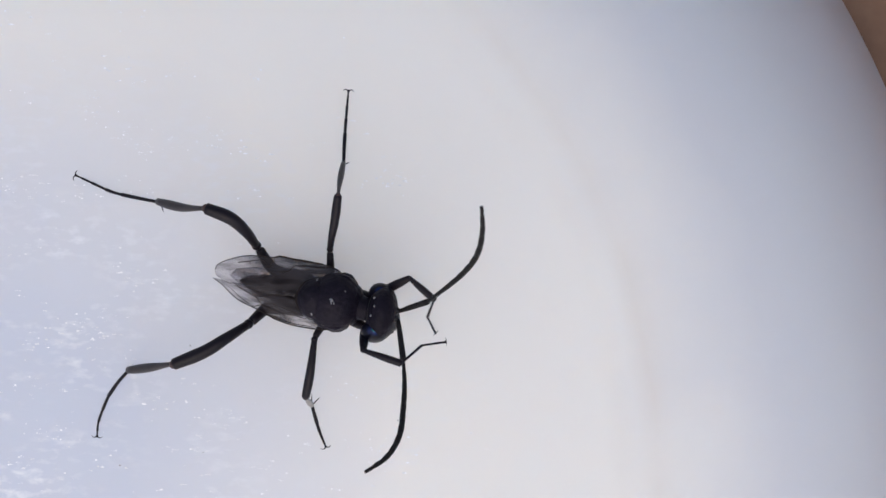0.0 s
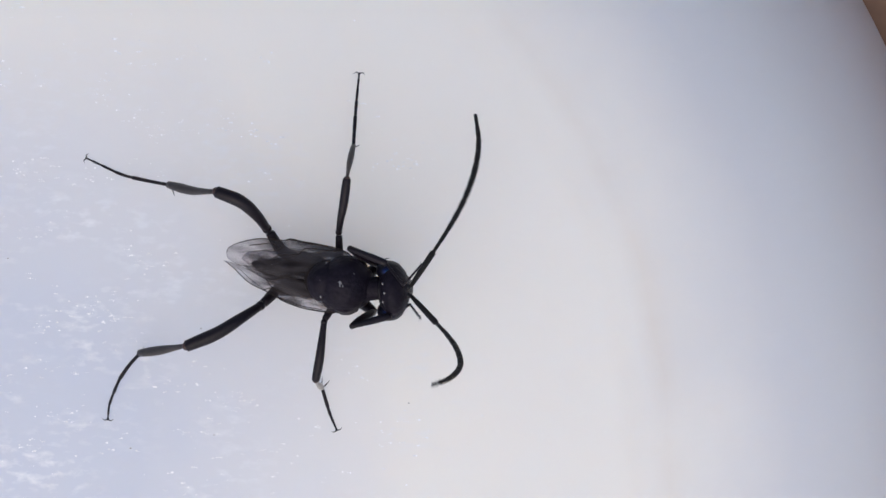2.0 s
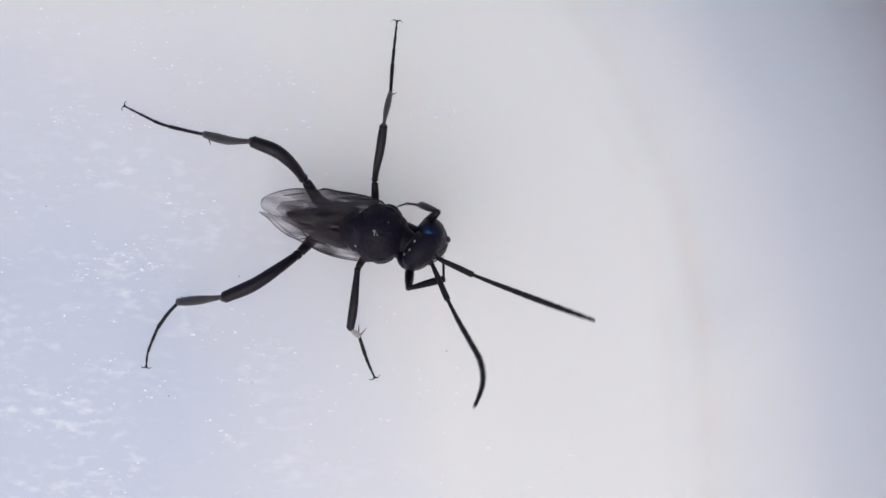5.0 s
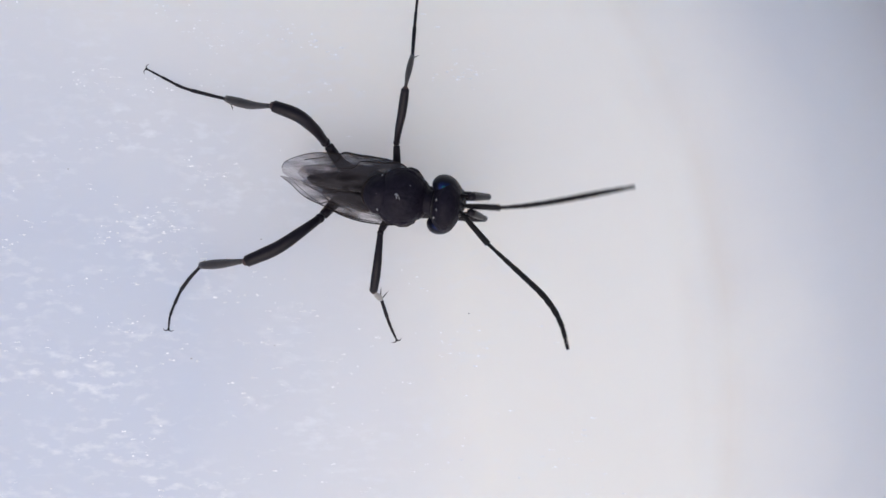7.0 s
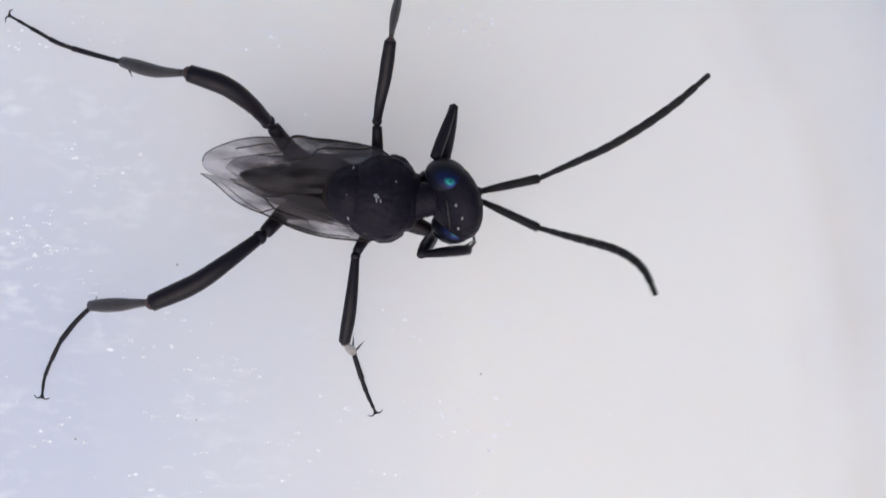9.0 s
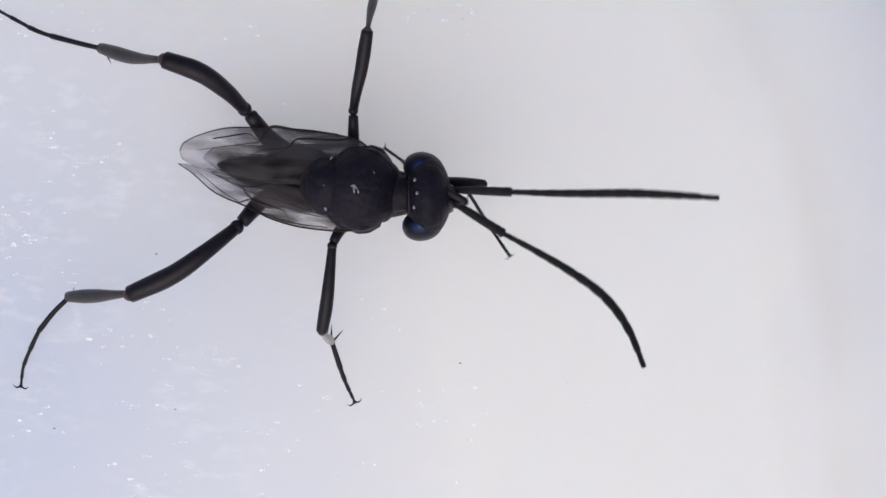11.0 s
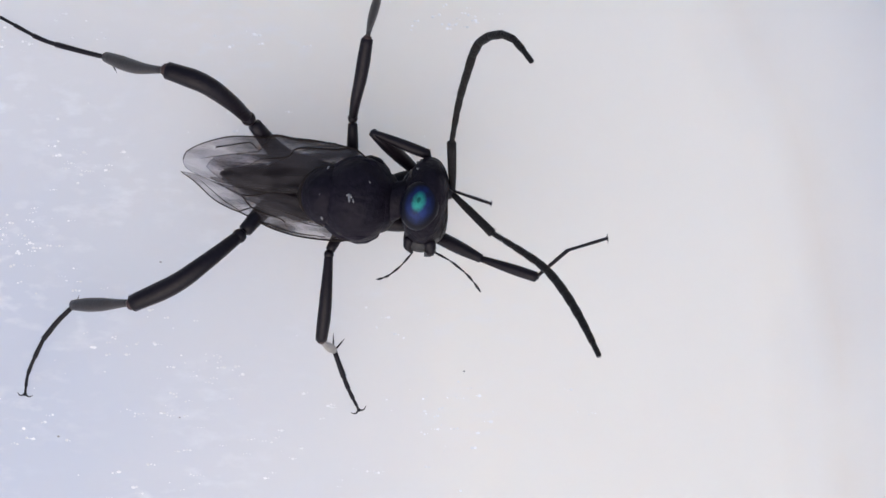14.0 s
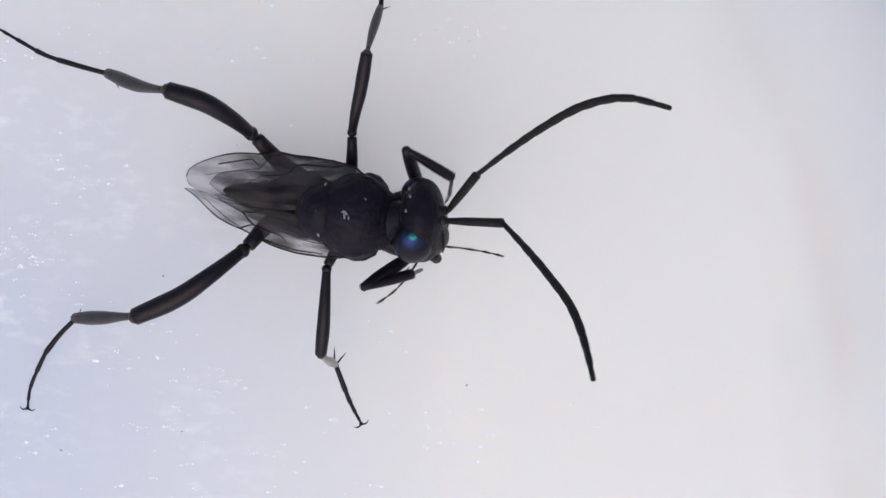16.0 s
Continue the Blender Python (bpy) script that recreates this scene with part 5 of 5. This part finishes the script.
    act(13.2, (2.40, 0.33, 4.3, 35, 0, -4.5),
        (4.93, 1.53, 4.55, 5.85, 2.52, 5.29, 6.75, 3.54, 6.02, 7.59, 4.62, 6.72, 8.34, 5.78, 7.4, 9.07, 6.98, 8.03),
        (3.97, -1.83, 4.48, 4.54, -2.95, 5.36, 5.08, -3.88, 6.47, 5.69, -4.77, 7.57, 6.5, -5.5, 8.65, 7.54, -5.82, 9.73),
        (1.95, 1.32, 2.85, 1.17, 1.98, 5.16, 2.93, 1.67, 4.26, 4.23, 1.11, 4.27, 5.59, 0.72, 4.3), (2.12, -0.83, 2.77, 1.16, -2.09, 4.73, 2.61, -1.21, 3.69, 2.98, -0.62, 2.45, 3.1, -0.28, 1.08), (0, 0))
    act(13.5, (2.45, -0.11, 4.3, 75, 18, 20.4),
        (4.83, 1.27, 4.96, 5.81, 2.19, 5.7, 6.75, 3.17, 6.43, 7.63, 4.22, 7.14, 8.24, 5.44, 7.85, 8.65, 6.75, 8.53),
        (3.49, -2.26, 4.36, 3.76, -3.42, 5.34, 4.07, -4.44, 6.46, 4.39, -5.45, 7.57, 5.03, -6.17, 8.71, 5.94, -5.69, 9.82),
        (2.03, 1.16, 2.87, 0.6, 2.01, 4.76, 2.04, 1.33, 3.57, 3.21, 0.53, 3.65, 4.56, 0.09, 3.74), (1.96, -1.18, 2.85, 0.66, -2.05, 4.83, 2.58, -1.55, 4.68, 3, -1.08, 3.41, 2.99, -0.85, 2.01), (0, 0))
    act(13.7, (2.34, 0.27, 4.3, -42, 0, -9.5),
        (3.98, 2.2, 4.37, 4.38, 3.19, 5.47, 4.71, 3.96, 6.77, 5.1, 4.71, 8.06, 5.6, 5.24, 9.38, 6.16, 4.71, 10.68),
        (4.98, -0.84, 4.57, 6.04, -1.62, 5.37, 6.98, -2.55, 6.16, 7.67, -3.67, 6.96, 7.95, -4.94, 7.78, 8.02, -6.24, 8.6),
        (1.91, 1.38, 2.85, 0.55, 2.29, 4.77, 2.42, 1.64, 4.54, 3.49, 0.72, 4.42, 4.6, -0.15, 4.3), (2.15, -0.37, 2.73, 3.3, -1.17, 4.83, 5.06, -1.26, 3.88, 5.85, -0.09, 3.97, 7.12, 0.53, 3.99), (0, 0))
    act(14, (2.48, 0.50, 4.3, -75, 9, 0),
        (3.11, 2.43, 4.34, 3.19, 3.63, 5.3, 3.39, 4.69, 6.4, 3.72, 5.73, 7.47, 4.7, 5.99, 8.57, 5.63, 5.27, 9.55),
        (4.97, -0.24, 5.51, 6.05, -0.64, 6.53, 7.1, -1.1, 7.55, 7.99, -1.81, 8.59, 8.78, -2.64, 9.63, 9.5, -3.51, 10.66),
        (1.96, 1.31, 2.83, 0.36, 2.31, 4.5, 2.31, 1.94, 4.38, 3.29, 0.91, 4.37, 4.69, 0.72, 4.38), (2.15, -0.43, 2.57, 4.56, -1.12, 2.82, 6.52, -1.38, 3.07, 7.41, -0.3, 3.32, 8.66, 0.34, 3.53), (1, 0), ((0.95, -0.42, -0.15), (-0.5, -0.6, -0.6)))
    act(14.2, (2.14, 0.36, 4.3, -38, 0, -4.5),
        (3.81, 2.36, 4.3, 4.35, 3.05, 5.57, 4.82, 3.57, 6.94, 5.32, 4.07, 8.31, 5.83, 4.54, 9.69, 6.35, 5, 11.06),
        (4.44, 1.02, 5.37, 4.7, 0.36, 6.74, 4.91, -0.28, 8.13, 5.01, -0.92, 9.52, 4.99, -1.52, 10.94, 4.94, -2.1, 12.37),
        (2.02, 1.21, 2.67, 2.32, 2.69, 4.68, 3.65, 2.92, 3.21, 3.2, 1.8, 2.47, 2.27, 1.12, 1.65), (2.14, -0.39, 2.54, 2.61, -1.51, 4.75, 3.89, -2.19, 3.37, 4.65, -1.02, 3.11, 5.86, -0.29, 3.15), (0, 0))
    act(14.5, (2.25, 0.36, 4.3, 9, -1, 18.3),
        (4.7, 1.46, 4.59, 5.16, 1.96, 5.97, 5.46, 2.49, 7.39, 5.52, 2.98, 8.84, 5.25, 3.19, 10.34, 4.9, 3.14, 11.84),
        (5, 0.61, 4.52, 6.16, 1.17, 5.36, 7.37, 1.68, 6.17, 8.61, 2.12, 6.98, 9.93, 2.32, 7.74, 11.27, 2.31, 8.49),
        (1.2, 1.45, 3.6, 2.54, 3.6, 3.6, 3.9, 3.93, 5.02, 3.89, 2.84, 4.11, 3.86, 1.44, 4.33), (2.11, -0.23, 2.5, 4.18, -1.26, 3.52, 4.4, -0.03, 1.96, 3.93, 0.64, 0.8, 3.61, 0.88, 2.16), (0, 0))
    act(14.7, (2.24, 0.27, 4.3, 68, 0, -4.5),
        (4.47, -1.32, 4.18, 5.8, -0.59, 4.22, 6.74, 0.54, 3.78, 7.39, 1.88, 3.43, 7.45, 3.4, 3.2, 7.31, 4.92, 3.03),
        (4.53, -1.35, 4.12, 5.96, -1.92, 4.27, 7.35, -2.33, 3.89, 8.78, -2.34, 3.35, 9.94, -1.48, 2.89, 10.66, -0.18, 2.51),
        (1.91, 1.38, 2.73, 0.96, 1.59, 5.06, 2.06, 1.9, 3.42, 3.11, 2.85, 3.52, 4.03, 3.92, 3.65), (2.12, -0.8, 2.62, 0.41, -1.93, 1.16, 2.38, -1.76, 1.39, 3.18, -0.71, 0.87, 3.77, 0.5, 0.41), (1, 0))
    act(15, (2.57, 0.05, 4.3, -7, 4, -7.1),
        (5.32, 0.43, 4.49, 6.61, 0.65, 5.29, 7.91, 0.91, 6.07, 9.21, 1.24, 6.84, 10.51, 1.55, 7.6, 11.84, 1.8, 8.33),
        (5.36, -0.28, 3.99, 6.39, -0.11, 5.13, 7.37, 0.06, 6.3, 8.36, 0.22, 7.48, 9.34, 0.24, 8.66, 10.17, -0.2, 9.87),
        (1.96, 1.3, 2.55, 0.16, 2.2, 4.07, 2.08, 1.67, 3.97, 3.19, 0.78, 3.97, 3.35, 2.17, 3.79), (2.13, -0.71, 2.5, 2.64, -2.18, 4.48, 3.55, -0.81, 3.35, 3.28, -0.02, 2.21, 2.96, 0.36, 0.88), (0, 0))
    act(15.2, (2.27, 0.37, 4.3, 0, 0, 10.5),
        (4.6, 1.62, 4.97, 5.58, 2.54, 5.72, 6.59, 3.44, 6.45, 7.69, 4.27, 7.14, 8.82, 5.08, 7.8, 9.98, 5.9, 8.42),
        (4.37, 1.33, 5.23, 4.95, 1.86, 6.56, 5.53, 2.38, 7.89, 6.11, 2.9, 9.22, 6.71, 3.38, 10.55, 7.36, 3.33, 11.94),
        (2.09, 1, 2.5, 3.51, 2.01, 4.31, 4.25, 1.99, 2.46, 5.3, 1.04, 2.53, 6.57, 0.41, 2.59), (2.13, -0.36, 2.48, 3.02, -1.6, 4.49, 4.23, -0.92, 3.05, 4.3, 0.33, 2.39, 4.54, 0.98, 1.15), (0, 0))
    act(15.5, (2.52, 0.36, 4.3, 3, 8, 8),
        (4.78, 1.84, 4.69, 5.59, 2.48, 5.83, 6.32, 3.21, 6.98, 7.17, 3.82, 8.1, 8.12, 4.3, 9.21, 9.11, 4.74, 10.31),
        (4.98, 0.33, 5.07, 4.72, 0.81, 6.51, 4.51, 1.31, 7.95, 4.81, 1.95, 9.3, 5.52, 2.47, 10.57, 6.38, 2.82, 11.8),
        (2.05, 1.08, 2.48, 3.53, 2.83, 3.54, 4.7, 2.41, 1.98, 4.44, 1.29, 1.14, 3.91, 0.6, 0.03), (2.12, -0.29, 2.46, 3.81, -1.33, 4.01, 4.81, 0.03, 2.94, 5.2, 1.38, 2.72, 4.67, 2.31, 1.8), (0, 0))
    act(15.7, (2.28, 0.35, 4.3, -5, 0, 2.5),
        (5.01, 0.7, 4.66, 5.19, 1.29, 6.08, 5.33, 1.86, 7.49, 5.29, 2.36, 8.95, 5.12, 2.77, 10.43, 4.94, 3.16, 11.91),
        (4.93, -0.18, 4.82, 6.3, -0.69, 5.31, 7.68, -1.21, 5.78, 9.06, -1.74, 6.19, 10.37, -2.45, 6.58, 11.5, -3.44, 6.93),
        (1.99, 1.22, 2.5, 2.5, 3.46, 3.55, 3.04, 3.65, 1.64, 3.95, 2.57, 1.75, 3.5, 1.58, 0.84), (2.1, -0.19, 2.47, 4.07, -0.94, 3.85, 4.61, 0.01, 2.18, 3.49, 0.43, 1.42, 2.67, 0.6, 0.27), (0, 0))
    act(16, (2.49, 0.37, 4.3, -33, 5, 5.9),
        (4.23, 2.12, 4.61, 5.24, 3.12, 5.2, 6.31, 4.08, 5.74, 7.49, 4.95, 6.23, 8.87, 5.45, 6.64, 10.36, 5.35, 6.99),
        (5.32, 0.76, 3.75, 6.41, 0.05, 4.58, 7.46, -0.71, 5.41, 8.46, -1.53, 6.24, 9.22, -2.56, 7.11, 9.84, -3.66, 7.98),
        (1.97, 1.28, 2.53, 1.56, 2.54, 4.67, 3.07, 1.96, 3.52, 2.87, 1.39, 2.23, 2.58, 1.23, 0.85), (2.1, -0.82, 2.48, 0.98, -2.24, 4.24, 2.31, -1.45, 2.97, 2.27, -1.29, 1.57, 2.12, -1.22, 0.16), (1, 1), ((1, 0.07, -0.1), (-0.46, -0.89, -0.1)))
    for t, of in ((5.7, 3.5), (6.2, 4.5), (6.8, 3.0), (9.6, 8.5), (10.1, 11.5), (10.7, 3.5)):
        again(t, of)
    ACTS.sort(key=lambda r: r["t"])
    times = [k / 10 for k in range(161)]
    poses = [between(t) for t in times]
    heads = [Matrix.Translation(p["place"]) @ p["turn"].to_matrix().to_4x4() for p in poses]
    walk(HEAD, [(t, Matrix.Translation(m.translation * MM) @ m.to_quaternion().to_matrix().to_4x4()) for t, m in zip(times, heads)])
    chain([NECK], [1], [(t, COLLAR, [unit(np.array(m.translation) - (0.5, 0, 0) - COLLAR)]) for t, m in zip(times, heads)])
    # The body shifts, turns and rears a little over its planted feet: seconds, mm ahead and to its left, yaw, pitch.
    sway = [
        (0, 0.37, 0.13, -2.3, -1.1), (0.5, 0.4, 0.16, -2.1, -2.9), (1, 0.41, 0.12, -2.2, -1.8), (1.5, 0.43, 0.15, -2.3, -1.8), (2, 0.4, 0.12, -2.5, -3.2), (2.5, 0.25, 0.09, -0.9, -3.9), (3, 0.23, 0.1, -1.1, -3.8),
        (3.5, 0.31, 0.04, -1.4, -4.6), (4, 0.26, 0.07, -1.8, -3.7), (4.5, 0.26, 0.02, -1.9, -3.4), (5.2, 0.26, 0.03, -1.4, -3.5), (7.5, 0.22, -0.02, -1, -2.8), (8, 0.09, -0.08, 0.3, -1.8), (9, 0.1, 0.09, 0.9, -0.4),
        (12, 0.03, 0.02, 0.6, -0.3), (12.5, -0, 0, -0, 0), (13, 0.03, -0.05, -0.6, -2.1), (13.5, 0.04, -0.06, -0.1, -4.7), (14, 0.01, -0.04, -0.2, -4.4), (14.5, 0.01, -0.13, -0.7, -7.8), (15, 0.02, -0.14, -0.3, -7.5),
        (15.5, 0.01, -0.18, -1.3, -9.8), (16, 0.03, -0.17, -0.8, -8.4),
    ]
    sways = [Matrix.Translation(PIVOT + Vector((x * MM, y * MM, 0))) @ pose(0, 0, 0, 0, pitch, yaw) @ Matrix.Translation(-PIVOT) for x, y, yaw, pitch in blend(sway, times)]
    walk(wasp, [(t, STAND @ m) for t, m in zip(times, sways)])
    # Each standing leg turns about its foot, and from the ankle up once more: seconds, three angles below and three above.
    hind_left = [
        (0, 2.4, 6.4, 3.2, -4, 5.1, -2.2), (1.5, 2.6, 6.7, 3.4, -3.9, 6.2, -2), (2.5, 2.3, 6, 2.9, -3.7, 3.1, -2.6), (3, 1.7, 4.7, 2.3, -3, 4.3, -1.7),
        (3.5, 1.9, 5.2, 2.2, -2.3, 3.5, -1.7), (5, 1.7, 4.4, 1.5, -3.5, 4.3, -2), (7.5, 2.3, 5.9, 0.3, -2.9, 3.3, -1.4), (8, 1.1, 2.8, -3.1, -3.9, 3.8, -0.9),
        (8.5, 1, 2.5, -2.3, -1.1, 1.9, 0.2), (9, 0.8, 2.1, -1.4, -0.3, 2.6, 0.4), (11.5, -0.1, -0.2, -0, -0.3, 0.4, -0.1), (12, 0.6, 1.6, -0.1, -0.4, -0.4, 0),
        (13, 0, 0, -0.3, 1.1, -0.5, 0.3), (14, 0.6, 1.6, -0.4, 0.8, -0.8, 0), (14.5, 0.5, 1.2, -1.4, 3.2, -1.6, 1.1), (15, 0.5, 1.2, -1.6, 3.1, -1.3, 1),
        (15.5, 0.7, 1.9, -1.4, 4.9, -3.8, 2), (16, 0.7, 1.8, -1.6, 4.3, -2, 1.5),
    ]
    hind_right = [
        (0, -6.3, 3.4, 2.6, -8.3, 3, -3), (1.5, -7.1, 3.8, 2, -9.2, 6.4, -2.3), (2, -6.8, 3.7, 2.3, -9.3, 4.7, -2.6), (2.5, -4.6, 2.5, 1.2, -5.2, 1.9, -1.8),
        (3, -5.5, 2.9, 1.9, -6, 4.1, -1.8), (3.5, -5.3, 2.9, 1.6, -5.3, 2.9, -1.8), (4, -5, 2.7, 2, -6, 4.1, -1.4), (4.5, -4.9, 2.6, 1.7, -5.5, 2.1, -1.8),
        (5, -4.4, 2.5, 1.5, -5.5, 3.6, -1.6), (7.5, -4, 2.2, 0.5, -4.6, 3.1, -1.3), (8, -0.9, 0.5, 0.3, -0.5, 2.7, 0.6), (8.5, -1.4, 0.8, -0.6, -2, -1.8, -1.4),
        (9, -1.6, 0.9, -1.1, -2.4, 0, -0.8), (11.5, 1.7, -0.9, -1.1, -0.9, 0.5, 0.3), (12.5, 0, 0, 0, 0, 0, 0), (14, 0.9, -0.5, -1.5, -0.5, -1.1, 0.2),
        (15.5, 0.6, -0.3, -1.3, -1.4, -0.4, 0.2), (16, 0.6, -0.3, -0.9, -1.1, -0.8, -0.6),
    ]
    middle_left = [
        (0, 0.4, -0.3, 2), (2, 0.6, -1.0, 1.5), (2.5, 0.7, -5.0, 1.2), (3, 0.8, -3.0, 1.1), (3.5, 0.8, -1.5, 1), (4, -0.2, -0.8, 0.9),
        (7.5, 0.6, -1.1, 0.7), (8, 2.3, -1.2, -0.1), (9, -0.8, -0.1, 1), (13.5, -0.3, -0.7, -0.4), (14, -0.3, -1.5, -0.5), (14.5, -0.2, -3.8, -0.7), (15.5, 0, -5.2, -1), (16, 0, -2.2, -1.1),
    ]
    middle_right = [
        (0, -0.2, 0.8, -2), (2, -0.2, 0.4, -1.6), (2.5, -0.2, -2.6, -1.4), (5, -0.2, -2.6, -0.9), (7.5, -0.2, -0.6, -0.3), (9, -0, 1.3, -0.6), (13, 0.1, -0.1, 0.3),
        (14, 0, -2.2, 0.9), (14.5, -0.2, -4.6, 1.2), (15.5, -0.3, -6.2, 1.9), (16, 0.3, -3.8, 1.7),
    ]
    for (leg, tarsus, ankle, foot), bend in zip(STANDING, (hind_left, hind_right, middle_left, middle_right)):
        foot, ankle, shins, feet = Vector(foot) * MM, Vector(ankle) * MM, [], []
        for t, m, angles in zip(times, sways, blend(bend, times)):
            below, above = TURNED @ pose(0, 0, 0, *angles[:3]) @ TURNED.inverted(), TURNED @ pose(0, 0, 0, *angles[-3:]) @ TURNED.inverted()
            low = m.inverted() @ Matrix.Translation(foot) @ below @ Matrix.Translation(-foot)
            joint = m @ low @ ankle
            feet.append((t, low))
            shins.append((t, m.inverted() @ Matrix.Translation(joint) @ above @ Matrix.Translation(-ankle)))
        walk(tarsus, feet)
        walk(leg, shins)
    for s in (1, -1):
        rows = [(t, m @ Vector(SOCKET[s]), p["feel"][s]) for t, m, p in zip(times, heads, poses)]
        chain(ANTENNA[s], [SCAPE] + [RING] * RINGS, rows)
        chain(FRONT[s], [COXA, FEMUR, TIBIA, TARSUS, TARSUS], [(t, FRONT_HIP[s], p["front"][s]) for t, p in zip(times, poses)])
        rows = [(t, m @ Vector((0.55, 0.25, -1.80) if s > 0 else (-0.05, -0.2, -1.85)), [p["palp"][s]]) for t, m, p in zip(times, heads, poses)]
        chain([PALP[s]], [2.2], rows)


motions()
